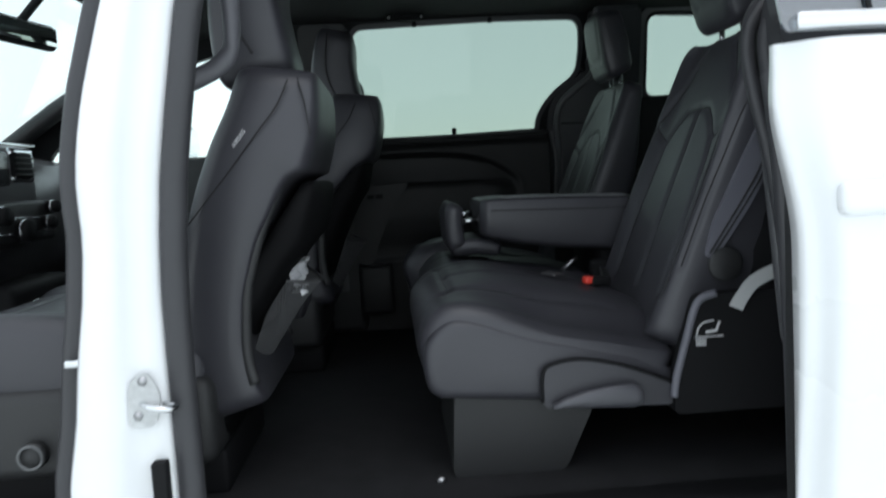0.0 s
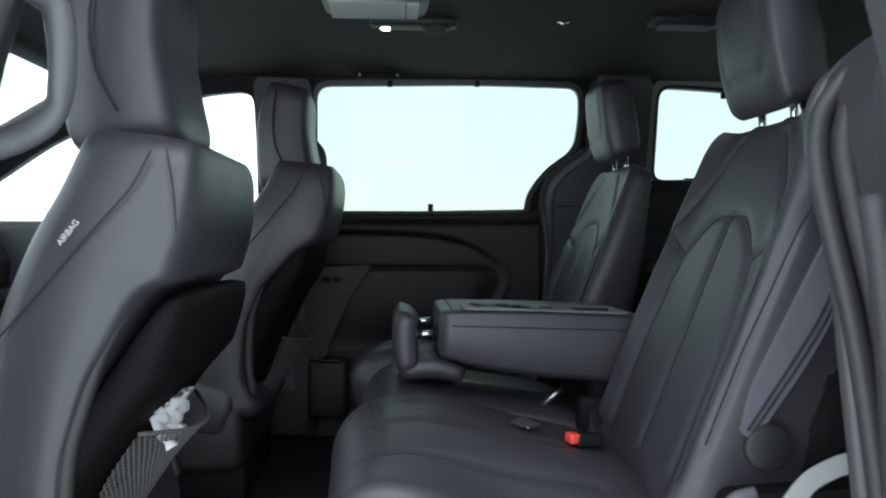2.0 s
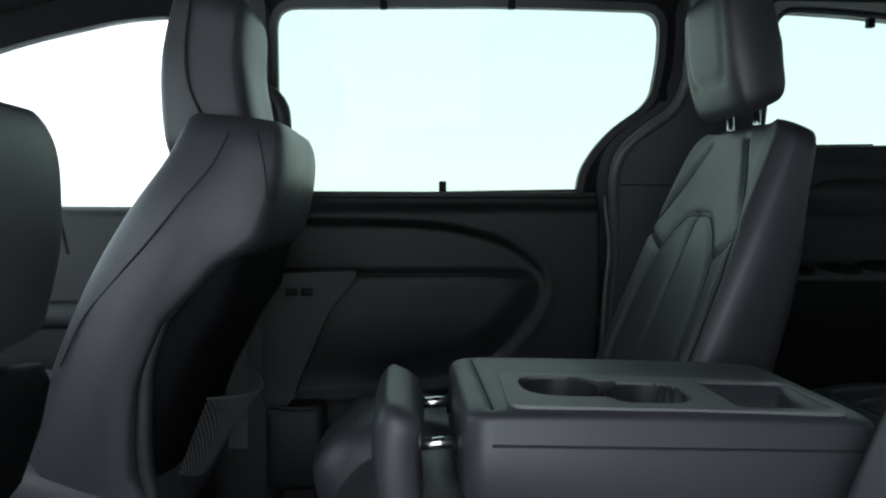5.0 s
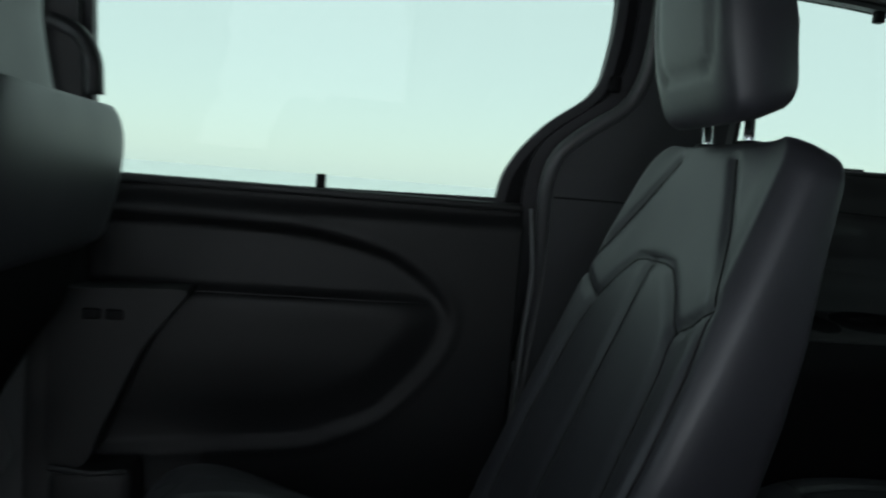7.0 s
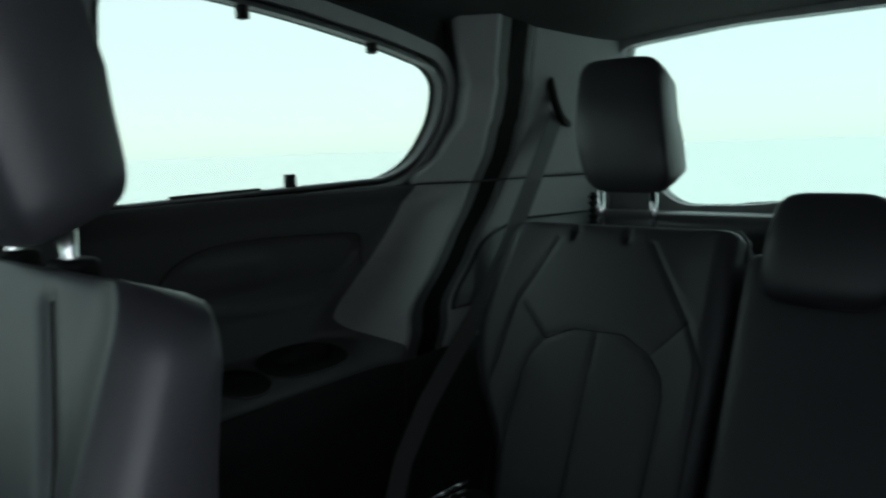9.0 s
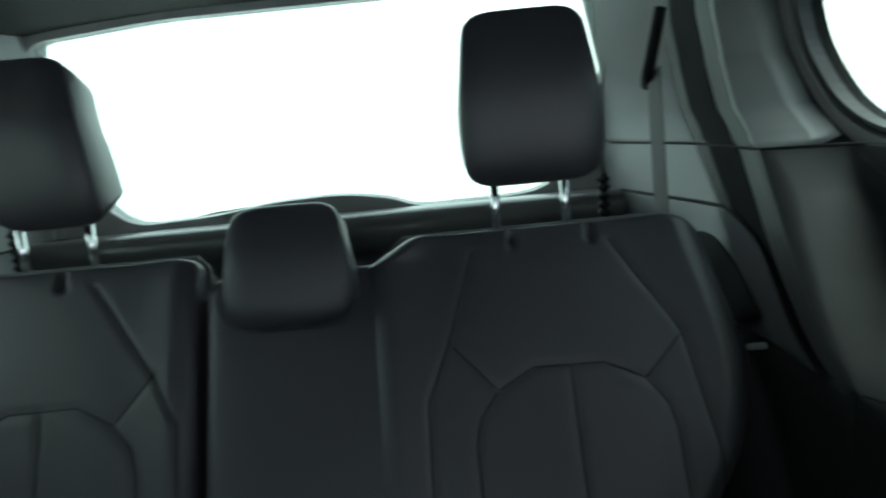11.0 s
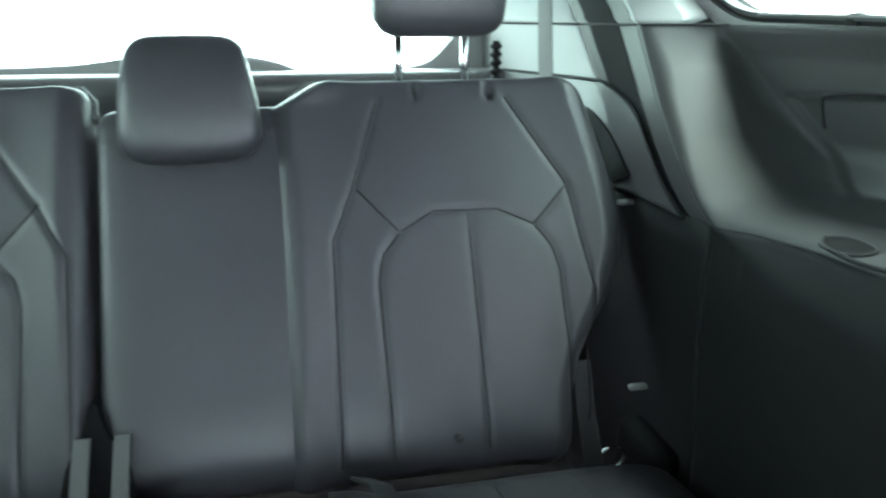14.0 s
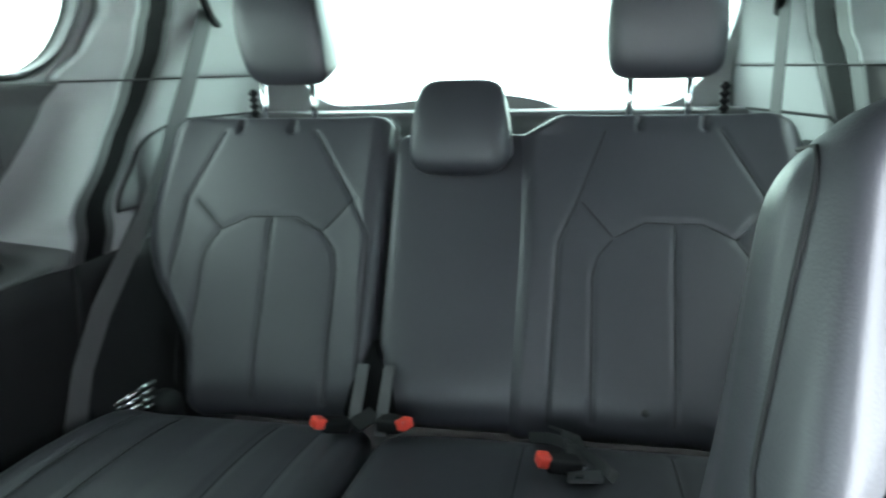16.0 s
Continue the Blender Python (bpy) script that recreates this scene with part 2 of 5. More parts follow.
def pad(name, mat, parent, spine, u0, u1, tf, tb, seams=(), groove=0.005, gw=0.0055, r=0.04, p=4.0, q=6.0, bolster=0.0, res=0.008, label="", extra=None, thread=True, y_mid=0.0, mirror=1):
    """An upholstered piece. Its face follows spine, points (x, z) from the foot (or front edge) up (or back); it spans u0..u1 across,
    numbers or rows (share of the length, value), and is tf + tb thick with rounded edges. seams: lines of (across, along) sewn into the face."""
    sp = np.array(spline(spine, 6), float)
    cum = np.concatenate([[0], np.cumsum(np.hypot(*np.diff(sp, axis=0).T))])
    L = cum[-1]
    ends = [np.array(spline(u, 6) if isinstance(u, (list, tuple)) else [(0, u), (1, u)], float) for u in (u0, u1)]
    lines = [[tuple(a) for a in s] for s in seams]

    def place(U, V, n):
        x, z = np.interp(V, cum, sp[:, 0]), np.interp(V, cum, sp[:, 1])
        h = 0.02
        dx = np.interp(np.clip(V + h, 0, L), cum, sp[:, 0]) - np.interp(np.clip(V - h, 0, L), cum, sp[:, 0])
        dz = np.interp(np.clip(V + h, 0, L), cum, sp[:, 1]) - np.interp(np.clip(V - h, 0, L), cum, sp[:, 1])
        k = np.hypot(dx, dz)
        return np.stack([x - n * dz / k, y_mid + mirror * U, z + n * dx / k], axis=-1)

    def edges(V):
        w = V / L
        a, b = (np.interp(w, e[:, 0], e[:, 1]) for e in ends)
        d = np.minimum(V, L - V)
        ra, rb = r if isinstance(r, tuple) else (r, r)
        ca, cb = (np.where(d < k, k - np.sqrt(np.maximum(k * k - (k - np.minimum(d, k)) ** 2, 0)), 0) for k in (ra, rb))
        return a + ca, b - cb

    def front(U, V):
        a, b = edges(V)
        t = np.clip(np.abs((U - (a + b) / 2) / ((b - a) / 2)), 0, 1)
        s = np.clip(np.abs(2 * V / L - 1), 0, 1)
        prof = (1 - t ** p) ** (1 / p) * (1 - s ** q) ** (1 / q)
        n = tf * (prof - 1)
        if bolster:
            n = n + bolster * np.clip((t - 0.55) / 0.3, 0, 1) ** 2 * (1 - np.clip((t - 0.82) / 0.18, 0, 1) ** 3) * prof
        if extra:
            n = n + extra(U, V) * prof
        for ln in lines:
            n = n - groove * np.exp(-(seg_dist(U, V, ln) / gw) ** 2) * np.clip(prof * 1.5, 0, 1)
        return n, prof

    nv = max(int(L / res), 10)
    nu = max(int((ends[1][:, 1].max() - ends[0][:, 1].min()) / res), 10)
    g = np.linspace(-1, 1, nv)
    V1 = L * (0.5 + 0.5 * np.sin(g * 1.25) / math.sin(1.25))
    g = np.linspace(-1, 1, nu)
    T = np.sin(g * 1.25) / math.sin(1.25)
    a, b = edges(V1)
    U = (a + b)[:, None] / 2 + (b - a)[:, None] / 2 * T[None, :]
    V = np.repeat(V1[:, None], nu, 1)
    n, prof = front(U, V)
    A = place(U, V, n).reshape(-1, 3)
    depth = np.interp(V / L, *zip(*tb)) if isinstance(tb, (list, tuple)) else tb
    B = place(U, V, -tf - depth * prof).reshape(-1, 3)
    idx = np.arange(nv * nu).reshape(nv, nu)
    jdx = idx + nv * nu
    rim = np.zeros((nv, nu), bool)
    rim[0], rim[-1], rim[:, 0], rim[:, -1] = True, True, True, True
    jdx = np.where(rim, idx, jdx)
    F = []
    for k in (idx, jdx):
        F += np.stack([k[:-1, :-1], k[:-1, 1:], k[1:, 1:], k[1:, :-1]], -1).reshape(-1, 4).tolist()
    keep = np.concatenate([np.arange(nv * nu), jdx[~rim]])
    remap = np.full(2 * nv * nu, -1)
    remap[keep] = np.arange(len(keep))
    W = np.concatenate([A, B])[keep]
    ob = mk(name, W, remap[np.array(F)].tolist(), mat, parent, True, label)
    if thread:
        for ln in lines:
            dense = []
            for (c, d), (e, f) in zip(ln[:-1], ln[1:]):
                k = max(int(math.hypot(e - c, f - d) / 0.008), 1)
                dense += [(c + (e - c) * i / k, d + (f - d) * i / k) for i in range(k)]
            dense.append(ln[-1])
            du, dv = np.array([d[0] for d in dense]), np.array([d[1] for d in dense])
            nn, _ = front(du, dv)
            tube("seam", place(du, dv, nn + 0.0010).tolist(), 0.0014, SEAM, ob, n=5)
    return ob


YC = 0.05            # the middle line of the van
YR = 0.065           # and at its rear
LEAN = 0.235         # the lean of the window walls


def right(x, z):
    """A point of the right-hand window wall."""
    return (x, 0.90 - LEAN * (z - 1.1), z)


def left(x, z):
    return (x, 2 * YR - 0.90 + LEAN * (z - 1.1), z)


def sstep(a, b, x):
    s = np.clip((x - a) / (b - a), 0, 1)
    return s * s * (3 - 2 * s)


RISE_AT = 0.42


def field(name, x0, x1, zs, nx, depth, mat, parent=None, label="", side=1, back=0.03, rise=None, split=None):
    """A moulded wall panel: depth(x, z) is its face; x0, x1 are numbers or functions of z; side -1 lays it on the left."""
    V, F = [], []
    nz = len(zs)
    for face in (0, 1):
        for z in zs:
            up = rise[0] * (rise[2] - z) / (rise[2] - rise[1]) if rise else 0.0
            a, b = (e(z + up) if callable(e) else e for e in (x0, x1))
            fs = np.linspace(0, 1, nx)
            if split:
                c = min(max((split[0](z + up) - a) / (b - a), 0.3), 0.999)
                fs = np.interp(np.arange(nx), [0, nx - 40, nx - 1], [0, c, 1])
            for f in fs:
                x, h = a + (b - a) * f, z + up * max(0.0, (f - RISE_AT) / (1 - RISE_AT)) ** 2
                y = float(depth(x, h)) + face * back
                V.append((x, y if side > 0 else 2 * YR - y, h))
    o = nz * nx
    for i in range(nz - 1):
        for j in range(nx - 1):
            k = i * nx + j
            F += [(k, k + 1, k + nx + 1, k + nx), (o + k, o + k + nx, o + k + nx + 1, o + k + 1)]
    for j in range(nx - 1):
        for k in (j, (nz - 1) * nx + j):
            F.append((k, k + 1, o + k + 1, o + k))
    for i in range(nz - 1):
        for k in (i * nx, i * nx + nx - 1):
            F.append((k, k + nx, o + k + nx, o + k))
    ob = mk(name, V, F, mat, parent, True, label)
    if split:
        ob.data.materials.append(split[1])
        for n, p in enumerate(ob.data.polygons):
            if n < 2 * (nz - 1) * (nx - 1) and (n // 2) % (nx - 1) >= nx - 40:
                p.material_index = 1
    return ob


# ---- the setting: ground, floor, roof lining, side walls ----
g = 400.0
tagged(mk("ground", [(-g, -g, 0), (g, -g, 0), (g, g, 0), (-g, g, 0)], [(0, 1, 2, 3)], GROUND, None, False), "pale even open ground", "ground", kind="structure")
tagged(bbox("floor", -1.9, 2.2, -0.80, 0.90, 0.27, 0.32, CARPET, bevel=0.01), "black carpeted van floor", "floor", kind="structure")

V, F = [], []
xs, ys = np.linspace(-1.02, 2.12, 50), np.linspace(YC - 0.80, YC + 0.80, 40)
for up in (0, 0.02):
    for x in xs:
        for y in ys:
            z = 1.588 - 0.06 * abs((y - YC) / 0.8) ** 3 - 0.055 * sstep(1.55, 2.1, x) - 0.07 * sstep(-0.6, -1.02, x)
            V.append((x, y, float(z) + up))
m, o = len(ys), len(xs) * len(ys)
for i in range(len(xs) - 1):
    for j in range(m - 1):
        k = i * m + j
        F += [(k, k + 1, k + m + 1, k + m), (o + k, o + k + 1, o + k + m + 1, o + k + m)]
tagged(mk("ceiling", V, F, LINER), "black fabric headliner under the van roof", "ceiling", kind="structure")
tagged(bbox("roof_skin", -1.02, 2.2, YC - 0.84, YC + 0.84, 1.625, 1.645, PAINT, bevel=0.008), "white painted van roof skin", "roof", kind="structure")

SLIDE = round_poly([(-0.28, 1.085), (-0.268, 1.515), (0.27, 1.526), (0.625, 1.521), (0.632, 1.42), (0.622, 1.33), (0.60, 1.297), (0.533, 1.249), (0.49, 1.20), (0.462, 1.15), (0.456, 1.10)],
                   [0.02, 0.05, 0.1, 0.06, 0.05, 0.03, 0.03, 0.03, 0.03, 0.03, 0.004])
FRONT = round_poly([(-1.50, 1.06), (-0.475, 1.06), (-0.472, 1.30), (-0.473, 1.492), (-0.612, 1.480), (-0.86, 1.425), (-1.12, 1.33), (-1.45, 1.12)], [0.02, 0.03, 0.05, 0.05, 0.05, 0.1, 0.1, 0.03])
QUARTER = round_poly([(0.905, 1.207), (1.516, 1.220), (1.597, 1.259), (1.645, 1.342), (1.644, 1.413), (1.602, 1.447), (1.454, 1.475), (1.256, 1.501), (1.1, 1.515), (0.897, 1.524)],
                     [0.04, 0.05, 0.05, 0.05, 0.04, 0.04, 0.05, 0.05, 0.05, 0.05])
QUARTER_L = [(x + 0.058 * (x - 0.9) / 0.7, z) for x, z in QUARTER]
wall_outer = [(-1.75, 0.99), (1.80, 0.99), (1.80, 1.57), (-0.90, 1.57), (-1.30, 1.32), (-1.75, 1.04)]
tagged(plate("wall_right", wall_outer, [SLIDE, FRONT, QUARTER], right, (0, 0.035, 0), BLACK), "black moulded side wall with three window openings", "wall", kind="structure")
left_outer = [(0.74, 0.99), (1.80, 0.99), (1.80, 1.57), (-0.90, 1.57), (-0.95, 1.515), (0.66, 1.515), (0.74, 1.45)]
tagged(plate("wall_left", left_outer, [QUARTER_L], left, (0, -0.035, 0), BLACK), "black moulded side wall with a quarter window opening", "wall", kind="structure")
tagged(plate("body_side_right", [(-2.0, 0.25), (2.15, 0.25), (2.15, 1.06), (-2.0, 1.06)], [], lambda x, z: (x, 0.965, z), (0, 0.03, 0), PAINT), "white painted van body side", "body side", kind="structure")
tagged(plate("body_side_left", [(0.62, 0.25), (2.15, 0.25), (2.15, 1.19), (0.62, 1.19)], [], lambda x, z: (x, -0.845, z), (0, -0.03, 0), PAINT), "white painted van body side behind the open door", "body side", kind="structure")
tagged(bbox("door_sill", -0.62, 0.62, -0.88, -0.79, 0.24, 0.335, BLACK, bevel=0.02), "black scuff plate along the door opening", "sill", kind="structure")


def window(name, outline, place, mat, label, out):
    e = thing(name, label, "window")
    e["kind"] = "structure"
    p = plate("pane", outline, [], place, (0, out * 0.005, 0), mat, e)
    p.visible_shadow = mat is PRIVACY
    return e


def grow(outline, d):
    """The outline pushed outwards by d."""
    c = np.mean(np.array(outline), axis=0)
    k = len(outline)
    out = []
    for i in range(k):
        a, b = np.array(outline[i - 1]), np.array(outline[(i + 1) % k])
        t = b - a
        nrm = np.array([t[1], -t[0]]) / (np.linalg.norm(t) + 1e-9)
        if nrm @ (np.array(outline[i]) - c) < 0:
            nrm = -nrm
        out.append(tuple(np.array(outline[i]) + nrm * d))
    return out


def shift(place, dy):
    return lambda x, z: (place(x, z)[0], place(x, z)[1] + dy, place(x, z)[2])


w1 = window("window_1", SLIDE, shift(right, 0.018), PRIVACY, "tinted sliding door window, closed", 1)
w2 = window("window_2", FRONT, shift(right, 0.018), CLEAR, "front passenger door window, closed", 1)
w3 = window("window_3", QUARTER, shift(right, 0.018), PRIVACY, "tinted quarter window with rounded rear end", 1)
w4 = window("window_4", QUARTER_L, shift(left, -0.018), PRIVACY, "quarter window with rounded rear end", -1)
for w, o, pl, s in ((w1, SLIDE, right, 1), (w3, QUARTER, right, 1), (w4, QUARTER_L, left, -1)):
    plate("window_seal", grow(o, 0.012 if o is SLIDE else 0.004), [grow(o, -0.006 if o is SLIDE else -0.003)], shift(pl, -s * 0.006), (0, s * 0.02, 0), RUBBER, w)
for w, o, pl, s in ((w3, QUARTER, right, 1), (w4, QUARTER_L, left, -1)):
    plate("window_frame", grow(o, 0.036), [grow(o, 0.010)], shift(pl, -s * 0.012), (0, s * 0.02, 0), PILLAR, w, "grey moulded surround")
    bottom = [q for q in o if q[1] < 1.222 and q[0] < 1.53]
    strip = sorted(bottom) + [(x, z + 0.003) for x, z in sorted(bottom, reverse=True)]
    plate("sill_strip", strip, [], shift(pl, -s * 0.010), (0, s * 0.026, 0), PILLAR, w)


def clip(w, x, z, place, s, up):
    """A small black clip at the rim of a pane."""
    X, Y, Z = place(x, z)
    bbox("window_clip", X - 0.009, X + 0.009, Y - 0.008, Y + 0.008, Z - 0.012, Z + 0.016 if up else Z + 0.012, BLACK, w, 0.003, 2)


clip(w1, 0.12, 1.108, right, 1, True)
clip(w1, -0.021, 1.522, right, 1, False)
clip(w1, 0.272, 1.527, right, 1, False)
clip(w3, 1.13, 1.500, right, 1, False)
clip(w3, 1.42, 1.470, right, 1, False)
clip(w3, 1.255, 1.225, right, 1, True)
clip(w4, 1.345, 1.205, left, -1, True)
for w, pl in ((w3, right), (w4, left)):
    a, b = pl(1.02, 1.214), pl(1.19, 1.217)
    tube("lower_strip", [a, b], 0.004, BLACK, w)

# door panel under the closed sliding door's window
SWOOSH = [(-0.60, 1.027), (-0.20, 1.029), (-0.055, 1.028), (0.106, 1.021), (0.231, 0.995), (0.295, 0.966), (0.350, 0.923), (0.375, 0.880), (0.370, 0.829), (0.342, 0.777), (0.294, 0.718), (0.245, 0.676), (0.17, 0.645), (0.05, 0.618), (-0.60, 0.58)]


def inside(x, z, poly):
    hit = False
    for (ax, az), (bx, bz) in zip(poly, poly[1:] + poly[:1]):
        if (az > z) != (bz > z) and x < (bx - ax) * (z - az) / (bz - az) + ax:
            hit = not hit
    return hit


SW = [tuple(q) for q in spline(SWOOSH, 4)]


def door_face(x, z):
    d = min(float(seg_dist(np.array(x), np.array(z), SW)), 0.2)
    s = d if inside(x, z, SW) else -d
    y = 0.868 + 0.022 * float(sstep(1.045, 1.075, z))
    deep = 0.008 + 0.018 * float(sstep(0.86, 0.99, z))
    y += deep * float(sstep(-0.003, 0.016, s)) - 0.003 * math.exp(-((s + 0.010) / 0.010) ** 2)
    y -= 0.024 * float(sstep(0.912, 0.892, z)) * float(sstep(0.0, 0.10, s)) * float(sstep(0.60, 0.80, z))
    return y


door = thing("sliding_door_panel", "charcoal moulded inner panel of the closed sliding door", "door panel")
field("panel", -0.47, 0.505, np.linspace(0.312, 1.098, 110), 120, door_face, DOOR_PLASTIC, door, back=0.04)
tube("armrest_line", [(x, door_face(x, 0.899) - 0.001, 0.899) for x in np.linspace(-0.35, 0.33, 24)], 0.0016, PLASTIC, door, n=6)
bbox("belt_ledge", -0.30, 0.50, 0.872, 0.905, 1.082, 1.098, PLASTIC, door, 0.006)
tube("door_gap", [tuple(q) for q in spline([(0.512, 0.862, 0.40), (0.513, 0.862, 0.66), (0.517, 0.858, 0.85), (0.524, 0.855, 0.96), (0.514, 0.86, 1.07), (0.513, 0.865, 1.09)], 5)], 0.004, TRIM, door, n=6, label="light grey rubber lip")

front_door = thing("front_door_panel", "charcoal inner panel of the front passenger door", "door panel")
bbox("panel", -1.45, -0.475, 0.84, 0.93, 0.34, 1.06, PLASTIC, front_door, 0.03)
bbox("armrest", -1.30, -0.60, 0.77, 0.86, 0.78, 0.84, PLASTIC, front_door, 0.025)

post_b = thing("pillar_trim", "charcoal trim on the pillar between front and sliding door, with a belt guide", "pillar trim", "pillar trims")
plate("cover", round_poly([(-0.468, 0.99), (-0.285, 0.99), (-0.283, 1.53), (-0.468, 1.53)], 0.03), [], shift(right, -0.022), (0, 0.03, 0), PLASTIC, post_b)
bbox("lower_cover", -0.48, -0.27, 0.80, 0.90, 0.33, 1.0, PLASTIC, post_b, 0.03)
tube("cover_edge", [right(-0.290, z) for z in np.linspace(1.10, 1.51, 12)], 0.010, TRIM, post_b)
ribbon("seat_belt", [(-0.37, 0.77, 1.45), (-0.365, 0.80, 1.2), (-0.36, 0.79, 0.9), (-0.36, 0.79, 0.5)], (1, 0, 0), 0.046, 0.002, BELT, post_b)
tube("belt_guide", [tuple(q) for q in spline([(-0.31, 0.78, 1.33), (-0.27, 0.77, 1.315), (-0.245, 0.77, 1.28), (-0.24, 0.775, 1.22)], 5)], 0.014, PLASTIC, post_b)
pocket = thing("switch_panel", "dark pillar panel with two door switches and an open bin", "switch panel")
plate("panel", round_poly([(-0.30, 0.905), (-0.075, 0.915), (-0.105, 0.875), (-0.145, 0.825), (-0.18, 0.745), (-0.215, 0.665), (-0.235, 0.60), (-0.30, 0.60)], 0.03), [], lambda x, z: (x, 0.775, z), (0, 0.085, 0), DOOR_PLASTIC, pocket)
bbox("bin", -0.295, -0.16, 0.770, 0.86, 0.40, 0.60, DOOR_PLASTIC, pocket, 0.02)
for k in (0, 1):
    bbox("switch", -0.245 + 0.035 * k, -0.218 + 0.035 * k, 0.767, 0.78, 0.858, 0.875, BLACK, pocket, 0.003)
tube("bin_rim", [(-0.29, 0.768, 0.605), (-0.22, 0.766, 0.598), (-0.165, 0.768, 0.602)], 0.005, PLASTIC, pocket)

# pillar between sliding door and quarter window, both sides
C_POST = round_poly([(0.535, 0.60), (0.545, 0.97), (0.532, 1.14), (0.545, 1.195), (0.60, 1.245), (0.665, 1.288), (0.688, 1.345), (0.690, 1.45), (0.682, 1.545), (0.862, 1.545), (0.862, 1.185), (0.84, 1.12), (0.83, 0.60)],
                    [0.02, 0.05, 0.05, 0.05, 0.05, 0.05, 0.05, 0.05, 0.02, 0.03, 0.04, 0.04, 0.02])
JAMB = round_poly([(0.500, 0.60), (0.510, 0.97), (0.498, 1.14), (0.512, 1.21), (0.58, 1.268), (0.64, 1.31), (0.662, 1.37), (0.664, 1.45), (0.655, 1.55), (0.80, 1.55), (0.80, 0.60)], 0.04)
for side, pl, s in (("right", right, 1), ("left", left, -1)):
    cp = thing("pillar_trim", "charcoal S-shaped trim on the pillar behind the sliding door", "pillar trim", "pillar trims")
    plate("rubber_frame", JAMB if s > 0 else [(x + 0.022, z) for x, z in JAMB], [], shift(pl, -s * 0.012 - (0.03 if s < 0 else 0)), (0, s * (0.05 if s > 0 else 0.10), 0), RUBBER, cp, "black rubber door frame")
    plate("cover", C_POST, [], shift(pl, -s * (0.045 if s > 0 else 0.015)), (0, s * 0.06, 0), POST, cp)
    rim = [pl(*q) for q in C_POST[2:56]]
    tube("cover_edge", [(a, b - s * (0.040 if s > 0 else 0.012), c) for a, b, c in rim], 0.014, POST, cp, n=12)
    if s < 0:
        for dx, dy, rr in ((0.518, -0.012, 0.013), (0.542, -0.030, 0.015), (0.572, -0.050, 0.016)):
            run = [(0.008, 0.34), (0.006, 0.60), (0.002, 0.88), (-0.014, 1.04), (-0.016, 1.12), (0.000, 1.17), (0.05, 1.222), (0.14, 1.268), (0.20, 1.33), (0.21, 1.50)]
            tube("seal_rib", [(x + dx, pl(x, z)[1] + dy - 0.05 + 0.02, z) for x, z in spline(run, 5)], rr, RUBBER, cp, n=10)
    bbox("catch", 0.632, 0.652, pl(0, 1.33)[1] - 0.02, pl(0, 1.33)[1] + 0.02, 1.315, 1.345, BLACK, cp, 0.005)
    tube("belt_cover_line", [pl(x, 1.115)[:1] + (pl(x, 1.115)[1] - s * 0.0455, 1.115) for x in (0.55, 0.66, 0.78)], 0.002, SEAM, cp, n=5)

# ---- rear quarter trims ----
PAN = [(1.478, 1.05), (1.472, 1.101), (1.445, 1.118), (1.315, 1.128), (1.223, 1.132), (1.148, 1.131), (1.098, 1.122), (1.051, 1.097), (1.030, 1.06), (1.056, 1.025), (1.20, 1.004), (1.363, 0.995), (1.449, 1.018)]


RIDGE = {1: ([0.90, 0.94, 0.983, 1.048, 1.146, 1.22, 1.283, 1.395, 1.56], [1.355, 1.380, 1.405, 1.497, 1.604, 1.66, 1.69, 1.70, 1.68]),
         -1: ([0.94, 0.981, 1.03, 1.08, 1.135, 1.20, 1.24, 1.30, 1.395, 1.56], [1.27, 1.362, 1.432, 1.492, 1.552, 1.622, 1.665, 1.718, 1.745, 1.735])}
TIP = {1: ([0.90, 0.93, 1.0, 1.1, 1.2, 1.35, 1.56], [0.712, 0.712, 0.735, 0.762, 0.772, 0.75, 0.70]),
       -1: ([0.93, 1.0, 1.1, 1.19, 1.24, 1.35, 1.56], [0.712, 0.714, 0.722, 0.735, 0.742, 0.74, 0.70])}
CREASE = {1: ([0.942, 1.0, 1.05, 1.09, 1.15, 1.215], [1.31, 1.385, 1.445, 1.480, 1.53, 1.570]), -1: ([0.95, 0.985, 1.015, 1.056, 1.112, 1.16, 1.204], [1.18, 1.27, 1.35, 1.425, 1.495, 1.552, 1.60])}
SHELF = {1: 0.917, -1: 1.010}
RIDGE = {k: tuple(np.array(spline(list(zip(*v)), 6)).T) for k, v in RIDGE.items()}


def win_edge(z, s=1):
    x = float(np.interp(z, [1.20, 1.222, 1.26, 1.34, 1.413, 1.45, 1.55], [1.55, 1.57, 1.63, 1.678, 1.678, 1.66, 1.62]))
    return x if s > 0 else x + 0.060


def ridge(z, s):
    b = float(np.interp(z, *RIDGE[s]))
    return max(b, win_edge(z, s) + 0.03) if z > 1.21 else b


def band(z, s):
    """Width of the inward face behind the ridge."""
    return min(0.12 if s > 0 else 0.21, 2.06 - ridge(z, s))


LIFT = {1: 0.0, -1: -0.022}
TURN = {1: 0.012, -1: 0.016}


def shelf(x, s):
    """Height of the shelf's edge, which curves up to meet the ridge."""
    b = ridge(SHELF[s] - 0.024 + LIFT[s], s) + 0.012
    f = min((x - 0.78) / (b - 0.78), 1.0)
    return SHELF[s] + LIFT[s] * max(0.0, (f - RISE_AT) / (1 - RISE_AT)) ** 2


